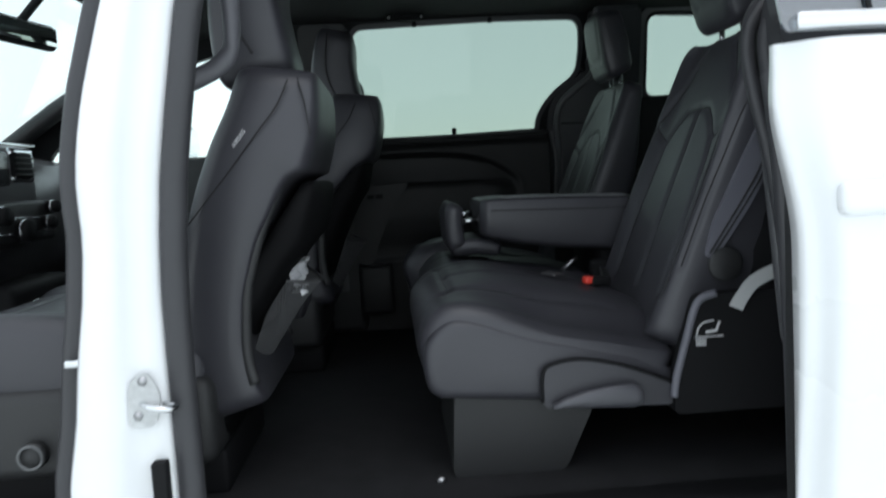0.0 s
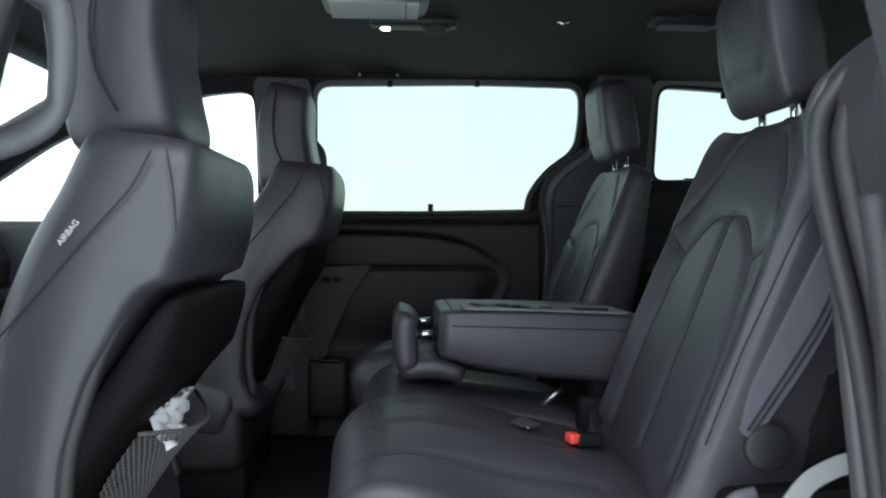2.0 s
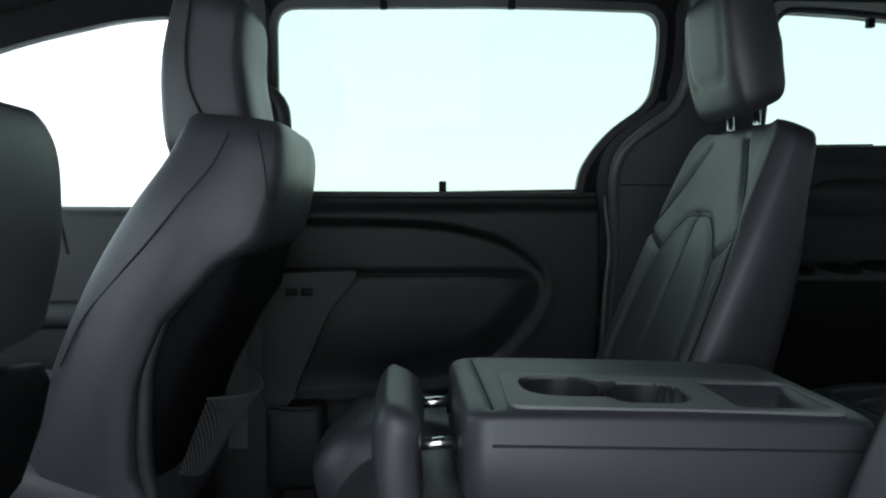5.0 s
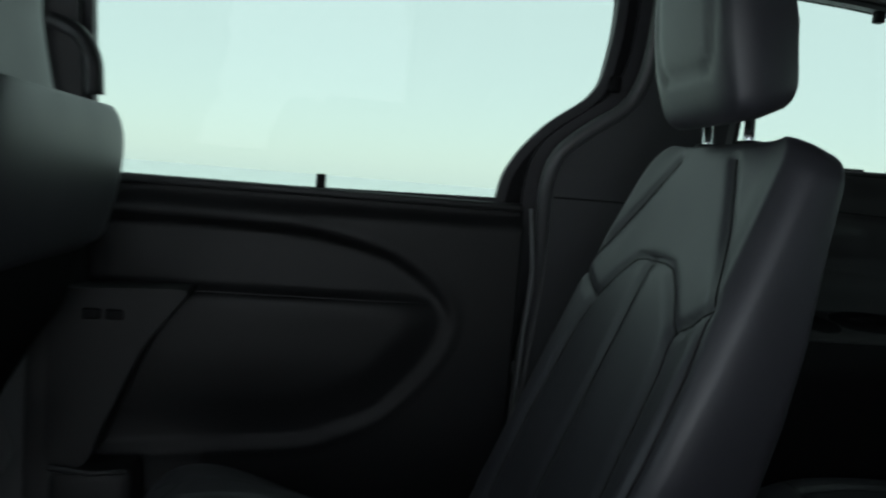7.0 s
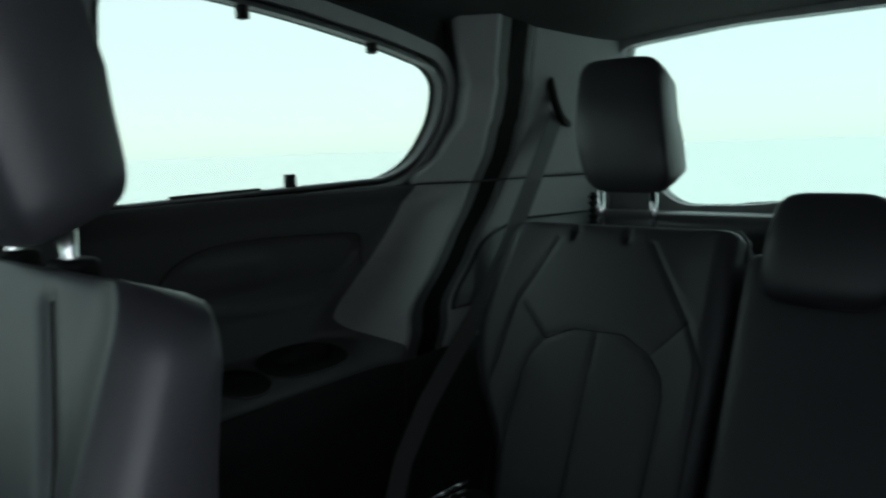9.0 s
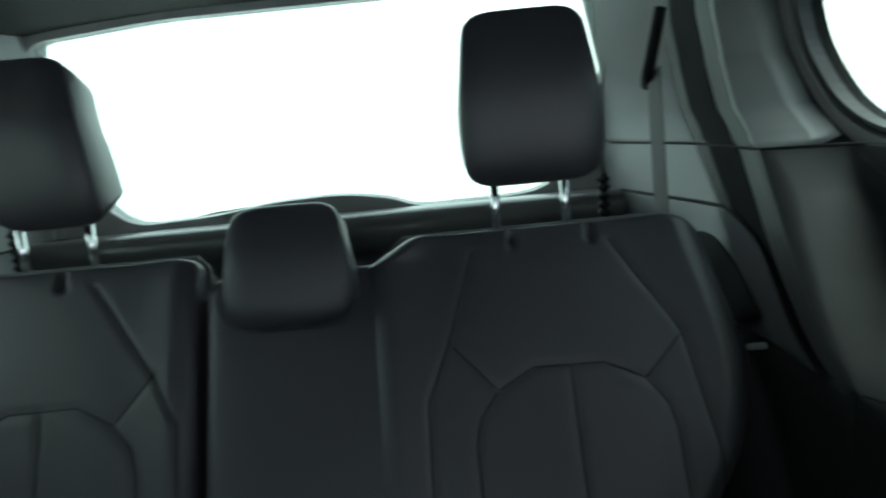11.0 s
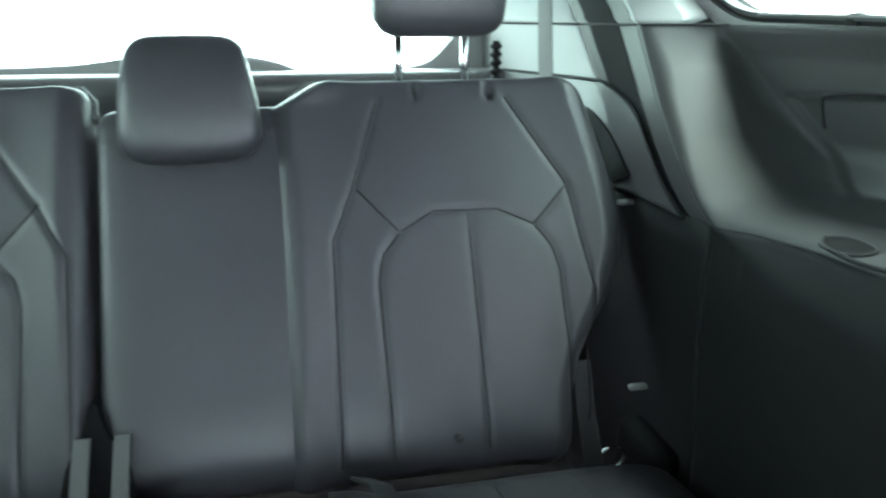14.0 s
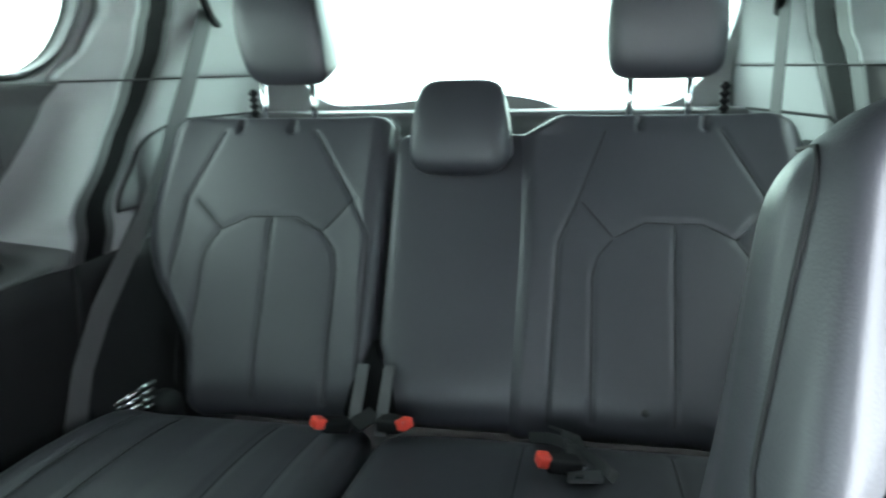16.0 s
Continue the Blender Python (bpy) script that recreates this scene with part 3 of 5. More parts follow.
def on_shelf(x, y, s):
    """Height of the shelf under a point given by its depth."""
    a, b = shelf(x, s) - 0.02, shelf(x, s) + 0.06
    for _ in range(24):
        c = (a + b) / 2
        a, b = (c, b) if quarter_face(x, c, s) < y else (a, c)
    return a


def quarter_face(x, z, s=1):
    """Depth of the side trim beside the third row: wall, sunk panel, shelf, and the pillar that flows down into the shelf's edge."""
    b = ridge(z, s)
    tip = float(np.interp(z, *TIP[s]))
    wall = 0.90 - LEAN * max(z - 1.1, -0.06) - 0.018 - 0.012 * float(sstep(1.16, 1.20, z))
    xp = x + (0.04 if s > 0 else 0)
    d = float(seg_dist(np.array(xp), np.array(z), PAN + PAN[:1]))
    e = d if inside(xp, z, PAN) else -d
    e = min(e, float(np.interp(z, *CREASE[s])) - 0.035 - x)
    wall += 0.010 * float(sstep(-0.003, 0.012, e))
    if e > 0.01:
        wall -= 0.009 * math.exp(-(((xp - 1.17) / 0.09) ** 4 + ((z - 1.072) / 0.028) ** 4))
    run = max(b - float(np.interp(z, *CREASE[s])), 0.022)
    if z > 1.15:
        run = float(np.interp(z, [1.15, 1.23], [run, max(b - win_edge(z, s) + 0.02, 0.06)]))
    if x < b:
        soft = float(sstep(1.19, 1.10, z))
        t = min((b - x) / (run * (1 + 0.7 * soft)), 1)
        up = tip + (wall - tip) * (1 - (1 - t) ** (1.5 + 1.1 * soft))
        zc = shelf(x, s)
        k = 0.12 * float(sstep(zc - 0.085, zc - 0.005, z)) + 0.72 * float(sstep(zc - 0.020, zc + 0.015, z)) + 0.16 * float(sstep(zc + 0.008, zc + 0.075, z))
    else:
        end = b + band(z, s)
        up = tip - TURN[s] * float(sstep(1.08, 1.22, z)) * float(sstep(0.0, 1.0, (x - b) / (end - b))) - 0.106 * max(0.0, (x - end) / (2.10 - end))
        k = float(sstep(0.90, 0.935, z))
    low = 0.722 - 0.012 * float(sstep(0.60, 0.90, z))
    return low + (up - low) * k


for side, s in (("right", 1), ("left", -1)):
    q = thing("quarter_trim", "grey moulded trim beside the third row with a shelf and pillar", "side trim", "quarter trims")
    face = lambda x, z, s=s: quarter_face(x, z, s)
    lo = SHELF[s] - 0.024
    top = lo + LIFT[s]
    corner = ridge(top, s) + 0.012
    field("lower_panel", 0.78, corner, np.concatenate([np.linspace(0.34, lo - 0.08, 8), np.linspace(lo - 0.07, lo, 10)]), 90, face, LOWER, q, side=s, back=0.04, label="black lower side panel", rise=(LIFT[s], lo, 0.34))
    field("lower_panel", corner, 2.08, np.linspace(0.34, top, 14), 50, face, LOWER, q, side=s, back=0.04, label="black lower side panel")
    first_z = np.concatenate([np.linspace(lo, lo + 0.10, 40), np.linspace(lo + 0.105, 1.205, 44)])
    low_z, high_z = np.linspace(top, 1.205, 70), np.linspace(1.2055, 1.56, 40)
    edge_x = lambda z, s=s: ridge(z, s) + 0.012
    end_x = lambda z, s=s: ridge(z, s) + band(z, s)
    crease_x = lambda z, s=s: edge_x(z, s) + (float(np.interp(z, *CREASE[s])) - edge_x(z, s)) * float(sstep(SHELF[s] - 0.01, SHELF[s] + 0.05, z))
    field("shelf_panel", 0.78, edge_x, first_z, 150, face, QTRIM, q, side=s, back=0.04, rise=(LIFT[s], lo, 1.205), split=(crease_x, PILLAR) if s > 0 else None)
    field("pillar_cover", lambda z, s=s: win_edge(z, s), edge_x, high_z, 40, face, PILLAR, q, side=s, back=0.04, label="lighter grey upper pillar cover")
    all_z = np.concatenate([low_z, high_z[1:]])
    # Three strips in darker colours carry the soft shade along the pillar's edge.
    shade_a, shade_b = (lambda z, s=s, k=k: edge_x(z, s) + k * (end_x(z, s) - edge_x(z, s)) for k in (0.28, 0.78))
    field("half_shade_band", edge_x, shade_a, all_z, 10, face, QTRIM, q, side=s, back=0.04)
    field("shade_band", shade_a, shade_b, all_z, 16, face, SHELL, q, side=s, back=0.04, label="near-black strip, the shade along the pillar's edge put into its colour")
    field("half_shade_band", shade_b, end_x, all_z, 8, face, QTRIM, q, side=s, back=0.04)
    field("rear_panel", end_x, 2.10, low_z[low_z > 1.06], 36, face, PILLAR, q, side=s, back=0.04)
    field("lower_rear_panel", end_x, 2.10, np.linspace(top, float(low_z[low_z > 1.06][0]), 20), 30, face, PILLAR, q, side=s, back=0.04)
    field("rear_pillar_cover", end_x, 2.10, high_z, 30, face, PILLAR, q, side=s, back=0.04, label="lighter grey rear pillar cover")
    yy = (lambda y: y) if s > 0 else (lambda y: 2 * YR - y)
    tube("joint", [(x, yy(quarter_face(x, 1.205, s) - 0.0005), 1.205) for x in np.linspace(1.56, 2.07, 24)], 0.0022, SEAM, q, n=5)
    tube("panel_groove", [(x - (0.04 if s > 0 else 0), yy(quarter_face(x - (0.04 if s > 0 else 0), z, s) - 0.0005), z) for x, z in spline(PAN[:9] if s > 0 else [(1.395, 1.075), (1.395, 1.112), (1.365, 1.122)] + PAN[3:9], 4)], 0.0022, SEAM, q, n=5)
    if s < 0:
        # Dark cord drawn for the shade along the edge of the uncut tray.
        tube("tray_shade", [(x, yy(y), on_shelf(x, y, s) + 0.0005) for x, y in spline([(1.192, 0.752), (1.170, 0.736), (1.115, 0.731), (1.06, 0.737), (1.048, 0.746)], 5)], 0.003, SEAM, q, n=6)
    # holders on the shelf: flat black discs whose colour stands for a recess's shade
    for cx, cy, rx, ry, e in ((0.962, 0.788, 0.036, 0.040, 2.0), (1.072, 0.798, 0.046, 0.048, 2.0), (1.212, 0.812, 0.085, 0.052, 2.6)) if s > 0 else ((0.965, 0.795, 0.042, 0.040, 2.0), (1.156, 0.749, 0.032, 0.015, 2.2)):
        rings = [[(x, yy(y), on_shelf(x, y, s) + h) for x, y, z in ring_xy(cx, cy, 0, rx * k, ry * k, e, 28)] for k, h in ((1.06, 0.0005), (1.02, 0.0025), (0.96, 0.0015), (0.5, 0.001), (0.05, 0.001))]
        well = loft("cup_disc" if e < 2.5 else "tray_disc", rings, BLACK, q, "flat black disc, the dark of a sunk holder put into its colour")
        tube("well_rim", [(x, yy(y), on_shelf(x, y, s) + 0.001) for x, y, z in ring_xy(cx, cy, 0, rx * 1.05, ry * 1.05, e, 36)], 0.0018, QTRIM, well, n=8, closed=True)

# ---- tailgate ----
gate = thing("tailgate", "grey trimmed tailgate with a wide rear window, closed", "tailgate")
REAR = round_poly([(-0.37, 1.124), (-0.30, 1.114), (-0.10, 1.112), (-0.05, 1.133), (0.05, 1.150), (0.20, 1.146), (0.32, 1.129), (0.50, 1.124), (0.585, 1.22), (0.635, 1.38), (0.625, 1.50), (0.35, 1.52), (-0.25, 1.52), (-0.495, 1.50), (-0.505, 1.38), (-0.46, 1.22)], 0.05)
plate("inner_trim", [(-0.80, 0.34), (0.90, 0.34), (0.90, 1.60), (-0.80, 1.60)], [REAR], lambda y, z: (2.10 - 0.25 * max(z - 1.3, 0), y, z), (0.05, 0, 0), PILLAR, gate)
p = plate("rear_window", REAR, [], lambda y, z: (2.12 - 0.25 * max(z - 1.3, 0), y, z), (0.005, 0, 0), REAR_GLASS, gate)
p.visible_shadow = False
loft("sill_trim", [ring_xy(2.05, 0.05, z, a, 0.66, 5) for z, a in ((1.03, 0.02), (1.05, 0.05), (1.09, 0.055), (1.112, 0.045), (1.116, 0.02))], SILL, gate, "satin charcoal sill trim")
tube("wiper_arm", [(2.17, 0.48, 1.085), (2.19, 0.38, 1.110), (2.2, 0.27, 1.122), (2.2, 0.20, 1.126)], 0.007, BLACK, gate)
tube("wiper_blade", [(2.17, 0.53, 1.100), (2.2, 0.35, 1.122), (2.2, 0.16, 1.135)], 0.006, BLACK, gate)

# ---- the open side: front pillar with its seals ----
bp = thing("door_pillar", "white painted door pillar with black rubber seals beside the open door", "pillar")
PX = [(0.25, -0.620), (0.45, -0.615), (0.55, -0.605), (0.65, -0.599), (0.75, -0.590), (0.85, -0.582), (0.95, -0.578), (1.0, -0.571), (1.10, -0.554), (1.21, -0.533), (1.40, -0.485), (1.60, -0.425)]
PW = [(0.25, 0.092), (0.45, 0.088), (0.55, 0.078), (0.65, 0.072), (0.75, 0.064), (0.85, 0.061), (0.92, 0.066), (1.0, 0.068), (1.10, 0.066), (1.21, 0.060), (1.60, 0.056)]
rows = []
for z in np.linspace(0.25, 1.60, 36):
    x, w = np.interp(z, *zip(*PX)), np.interp(z, *zip(*PW))
    y = -0.905 + LEAN * 0.5 * max(z - 1.05, 0)
    rows.append([(x - w, y + 0.10, z), (x - w, y + 0.03, z), (x - w + 0.012, y + 0.008, z), (x - w * 0.4, y, z), (x + w * 0.05, y + 0.002, z), (x + w * 0.18, y + 0.016, z), (x + w * 0.6, y + 0.022, z), (x + w - 0.008, y + 0.028, z), (x + w, y + 0.045, z), (x + w, y + 0.10, z)])
loft("painted_post", rows, PAINT, bp)
edge = lambda z, k: np.interp(z, *zip(*PX)) + k * np.interp(z, *zip(*PW))
yz = lambda z: -0.905 + LEAN * 0.5 * max(z - 1.05, 0)
zz = np.linspace(0.26, 1.58, 34)
tube("rear_seal", [(edge(z, 1) + 0.018, yz(z) + 0.045, z) for z in zz], 0.022, RUBBER, bp, n=12, label="soft black rubber seal")
tube("front_seal", [(edge(z, -1) - 0.012, yz(z) + 0.05, z) for z in zz], 0.020, RUBBER, bp, n=12)
rows = []
for z in np.linspace(0.30, 1.57, 30):
    x = edge(z, 1)
    y = yz(z)
    rows.append(ring_xy(x - 0.045, y + 0.105, z, 0.052, 0.045, 4, 20))
loft("inner_cover", rows, PLASTIC, bp)
tube("grab_handle", [tuple(q) for q in spline([(-0.49, -0.785, 1.335), (-0.448, -0.765, 1.311), (-0.417, -0.752, 1.294), (-0.406, -0.750, 1.272), (-0.402, -0.750, 1.235), (-0.404, -0.750, 1.189), (-0.411, -0.750, 1.163), (-0.428, -0.753, 1.142), (-0.457, -0.76, 1.124), (-0.50, -0.785, 1.102)], 5)], 0.0145, HANDLE, bp, n=12, label="grey grab handle", flat=1.25)
st = [(-0.575, -0.885, 0.585), (-0.545, -0.915, 0.582), (-0.520, -0.915, 0.578), (-0.512, -0.895, 0.576), (-0.535, -0.882, 0.578)]
tube("striker", [tuple(q) for q in spline(st, 5)], 0.0055, CHROME, bp)
plate("striker_plate", round_poly([(-0.590, 0.545), (-0.545, 0.545), (-0.535, 0.60), (-0.555, 0.64), (-0.585, 0.62)], 0.015), [], lambda x, z: (x, -0.891, z), (0, -0.006, 0), WORN, bp, "scuffed off-white striker plate")
for dx, dz in ((-0.562, 0.622), (-0.573, 0.565)):
    tube("bolt", [(dx, -0.900, dz), (dx, -0.893, dz)], 0.008, STEEL, bp, n=6)
bbox("latch_cover", -0.560, -0.535, -0.905, -0.880, 0.40, 0.485, BLACK, bp, 0.004)
bbox("front_latch", edge(0.66, -1) - 0.012, edge(0.66, -1) + 0.01, -0.90, -0.88, 0.652, 0.664, CHROME, bp, 0.003)

# ---- the sliding door, pushed back ----
DX, DY = 0.93, -1.035
sd = thing("sliding_door", "white sliding door pushed open along the van's side", "car door")


def skin(x, z):
    y = DY - 0.045 - 0.035 * math.exp(-((z - 0.78) / 0.30) ** 2) + 0.25 * max(z - 1.10, 0) + 0.045 * math.exp(-((x - 0.415) / 0.035) ** 2)
    return y


V, F = [], []
zl, xl = np.linspace(0.30, 1.075, 40), np.concatenate([np.linspace(0.418, 0.52, 14), np.linspace(0.55, 1.78, 30)])
for back in (0, 1):
    for z in zl:
        off = 0.028 * (1 - float(sstep(0.96, 1.06, z))) - 0.012 * float(sstep(0.86, 0.60, z))
        for x in xl:
            V.append((x + off * float(sstep(0.6, 0.42, x)) * -0.2 + 0.034 * float(sstep(1.03, 0.80, z)) * float(sstep(0.50, 0.418, x)), skin(x, z) if not back else DY + 0.0, z))
n1, n2 = len(zl), len(xl)
for i in range(n1 - 1):
    for j in range(n2 - 1):
        k = i * n2 + j
        F += [(k, k + 1, k + n2 + 1, k + n2), (n1 * n2 + k, n1 * n2 + k + 1, n1 * n2 + k + n2 + 1, n1 * n2 + k + n2)]
    for j in (0, n2 - 1):
        k = i * n2 + j
        F.append((k, k + n2, n1 * n2 + k + n2, n1 * n2 + k))
mk("outer_panel", V, F, PAINT, sd)
dwin = [(x + DX, z) for x, z in SLIDE]
dpl = lambda x, z: (x, DY - 0.02 + LEAN * (z - 1.1), z)
plate("window_frame", round_poly([(0.428, 1.11), (0.655, 1.11), (0.665, 1.35), (0.67, 1.56), (0.385, 1.56)], 0.012), [], dpl, (0, 0.03, 0), RUBBER, sd)
bbox("top_rail", 0.66, 1.86, DY + 0.05, DY + 0.08, 1.535, 1.56, BLACK, sd, 0.01)
bar = [dpl(x, z) for x, z in ((1.40, 1.06), (1.425, 1.135), (1.452, 1.177), (1.494, 1.207), (1.554, 1.245), (1.628, 1.283), (1.658, 1.31))]
tube("frame_bar", [(a, b + 0.03, c) for a, b, c in spline(bar, 5)], 0.021, TRIM, sd, n=12, label="grey inner frame bar")
tube("bar_collar", [dpl(1.652, 1.303), dpl(1.664, 1.330)], 0.026, PLASTIC, sd, n=12)
tube("upper_bar", [dpl(1.664, 1.325), dpl(1.672, 1.40), dpl(1.67, 1.545)], 0.014, PLASTIC, sd, n=12)
p = plate("tinted_window", round_poly([(0.414, 1.085), (1.78, 1.085), (1.90, 1.54), (0.372, 1.54)], 0.012), [], lambda x, z: (x, DY - 0.042 + LEAN * (z - 1.1), z), (0, 0.004, 0), DARKGLASS, sd, "dark tinted glass")
bbox("chrome_strip", 0.428, 1.76, DY - 0.056, DY - 0.036, 1.087, 1.109, CHROME, sd, 0.004)
plate("division_bar", [(0.528, 1.10), (0.535, 1.10), (0.506, 1.54), (0.499, 1.54)], [], lambda x, z: (x, DY - 0.047 + LEAN * (z - 1.1), z), (0, 0.003, 0), BLACK, sd)
bbox("door_handle", 0.465, 0.72, DY - 0.094, DY - 0.066, 0.845, 0.890, PAINT, sd, 0.013, 4)
plate("inner_lining", [(0.46, 0.34), (1.72, 0.34), (1.72, 1.06), (0.46, 1.06)], [], lambda x, z: (x, DY + 0.022, z), (0, 0.02, 0), PLASTIC, sd)
rows = [(0.475, 0.30), (0.470, 0.60), (0.462, 0.80), (0.450, 0.95), (0.442, 1.05)]
tube("edge_seal", [tuple(q) for q in spline([(x + 0.02, -0.965 + (0.01 if z > 1.0 else 0), z) for x, z in rows], 5)], 0.016, RUBBER, sd, n=10)


sd.location = (-0.035, -0.07, 0.0)


# ---- seats ----
def posts(parent, pts, r=0.0065):
    for a, b in pts:
        tube("headrest_post", [a, b], r, CHROME, parent, n=10, label="chrome headrest post")


def front_seat(dx, y_mid, mirror, label, lean=0.0, dz=0.0, rear=0.0, lip=0.0, full=0.0):
    """A front seat; across is measured outwards, towards its door. lean: recline of the lower back, dz: raises the back, rear: thickens it,
    lip: lengthens its leather, full: fills out the lower leather."""
    e = thing("front_seat", label, "car seat", "front seats")
    Y = lambda u: y_mid + mirror * u
    tilt = lambda z: lean * max(0, 1.16 - z) / 0.30
    sp = [(-0.525, 0.52), (-0.555, 0.64), (-0.548, 0.76), (-0.515, 0.92), (-0.472, 1.04), (-0.434, 1.12), (-0.416, 1.175), (-0.410, 1.213)]
    sp = [(x + dx - tilt(z), z + dz) for x, z in sp]
    depth = [(0, 0.02), (0.42, 0.0), (0.58, 0.015), (0.68, 0.04), (0.76, 0.055), (0.80, 0.070), (0.85, 0.094), (0.93, 0.082), (1, 0.058)]
    thick = [(w if w in (0, 1) else w - lip / 0.69, d + tilt(0.52 + 0.69 * w) + full * float(np.interp(w, [0, 0.42, 0.58, 0.68, 0.76, 0.80], [0.7, 1, 0.9, 0.5, 0.2, 0]))) for w, d in depth]
    pad("backrest", LEATHER, e, sp, [(0, -0.235), (0.5, -0.255), (0.8, -0.25), (1, -0.215)], [(0, 0.235), (0.5, 0.255), (0.8, 0.25), (1, 0.215)], 0.085, thick, p=7, q=16, r=0.04, bolster=0.02,
        seams=[[(-0.17, 0.08), (-0.17, 0.45), (-0.10, 0.66)], [(0.17, 0.08), (0.17, 0.45), (0.10, 0.66)]], y_mid=y_mid, mirror=mirror)
    side = [(-0.322, 0.232, 1.175), (-0.345, 0.243, 1.125), (-0.385, 0.2515, 1.075), (-0.442, 0.2545, 1.005), (-0.495, 0.2525, 0.945), (-0.54, 0.250, 0.89), (-0.575, 0.246, 0.82)]
    back = [(-0.305, 0.222, 1.178), (-0.292, 0.236, 1.12), (-0.286, 0.246, 1.07)]
    for s in (1, -1):
        tube("side_seam", [(x + dx - 0.4 * lean, Y(s * u), z + dz) for x, u, z in spline(side, 5)], 0.0016, SEAM, e, n=6)
        tube("back_seam", [(x + dx, Y(s * u), z + dz) for x, u, z in spline(back, 5)], 0.0014, SEAM, e, n=6)
    pad("headrest", LEATHER, e, [(-0.480 + dx, 1.125), (-0.490 + dx, 1.22), (-0.488 + dx, 1.32), (-0.460 + dx, 1.445)], [(0, -0.135), (1, -0.125)], [(0, 0.135), (1, 0.125)], 0.065, [(0, 0.105), (0.5, 0.085), (1, 0.06)], p=5.5, q=7, r=0.05,
        seams=[], y_mid=y_mid, mirror=mirror)
    for s in (1, -1):
        tube("headrest_seam", [(x + dx, Y(s * u), z) for x, u, z in spline([(-0.400, 0.133, 1.19), (-0.430, 0.1345, 1.25), (-0.438, 0.133, 1.32), (-0.428, 0.128, 1.41)], 6)], 0.0025, SEAM, e, n=6)
    swell = lambda z: rear * float(sstep(0.74, 0.92, z))
    rings = []
    for z, xr, w in ((0.50, -0.500, 0.19), (0.60, -0.475, 0.205), (0.74, -0.420, 0.22), (0.85, -0.365, 0.232), (0.90, -0.330, 0.235), (0.95, -0.318, 0.236), (0.985, -0.312, 0.230), (1.005, -0.312, 0.21), (1.012, -0.318, 0.15)):
        x0 = -0.52 - lean + 0.17 * max(z - 0.75, 0) / 0.22
        rings.append(ring_xy((x0 + xr + swell(z)) / 2 + dx, Y(0), z + dz - lip, (xr + swell(z) - x0) / 2, w, 3.4, 36))
    loft("back_panel", rings, SHELL, e, "hard black plastic seat back panel")
    # plastic rim that follows the rear edge of the leather, down both sides and across under its lip
    line = np.array(spline(sp, 6), float)
    cum = np.concatenate([[0], np.cumsum(np.hypot(*np.diff(line, axis=0).T))])
    rim = []
    for w in np.linspace(0.12, 0.755 - lip / 0.69, 12):
        x, z = (float(np.interp(w * cum[-1], cum, line[:, k])) for k in (0, 1))
        d = float(np.interp(w, *zip(*thick)))
        rim.append((x + 0.085 + d - 0.002, 0.228 if w < 0.68 - lip / 0.69 else 0.215, z - 0.004))
    rim.append((rim[-1][0] + 0.006, 0.15, rim[-1][2] + 0.006))
    run = spline([(x, Y(u), z) for x, u, z in rim] + [(x, Y(-u), z) for x, u, z in reversed(rim)], 4)
    tube("panel_rim", [tuple(c) for c in run], 0.0125, PLASTIC, e, n=10, label="charcoal plastic rim round the back panel")
    pad("cushion", LEATHER, e, [(-1.07 + dx, 0.58), (-1.03 + dx, 0.66), (-0.95 + dx, 0.70), (-0.75 + dx, 0.685), (-0.50 + dx, 0.62)], -0.25, 0.26, 0.07, 0.10, p=5, q=5, bolster=0.025,
        seams=[[(-0.15, 0.1), (-0.15, 0.58)], [(0.15, 0.1), (0.15, 0.58)], [(-0.15, 0.22), (0.15, 0.22)]], y_mid=y_mid, mirror=mirror)
    y0, y1 = sorted((Y(-0.24), Y(0.272)))
    bbox("side_cover", -1.0 + dx, -0.50 + dx, y0, y1, 0.40, 0.575, PLASTIC, e, 0.03)
    y0, y1 = sorted((Y(-0.2), Y(0.2)))
    bbox("seat_base", -0.95 + dx, -0.5 + dx, y0, y1, 0.318, 0.41, BLACK, e, 0.01)
    k = tube("recliner_knob", [(-0.83 + dx, Y(0.268), 0.455), (-0.83 + dx, Y(0.292), 0.455)], 0.026, PLASTIC, e, n=16)
    tube("knob_rim", [(-0.83 + dx + 0.022 * math.cos(a), Y(0.293), 0.455 + 0.022 * math.sin(a)) for a in np.linspace(0, 2 * math.pi, 17)[:-1]], 0.003, TRIM, k, n=6, closed=True)
    # net pocket on the back panel
    V, F = [], []

    def at(a, b):
        z = 0.735 - 0.18 * b - 0.02 * math.sin(math.pi * a)
        xb = swell(z - dz + lip) + np.interp(z - dz + lip, [0.50, 0.60, 0.74, 0.85], [-0.500, -0.475, -0.420, -0.365])
        return Vector((xb + dx + 0.008 + 0.070 * math.sin(math.pi * a) * (1 - 0.75 * b), Y(-0.125 + 0.29 * a), z))

    def cord(f, n=12, r=0.0009):
        base = len(V)
        for i in range(n + 1):
            c = f(i / n)
            V.extend([c + Vector((r, 0, r)), c + Vector((r, r, -r)), c + Vector((-r, -r, 0))])
        for i in range(n):
            for j in range(3):
                F.append((base + 3 * i + j, base + 3 * i + (j + 1) % 3, base + 3 * i + 3 + (j + 1) % 3, base + 3 * i + 3 + j))
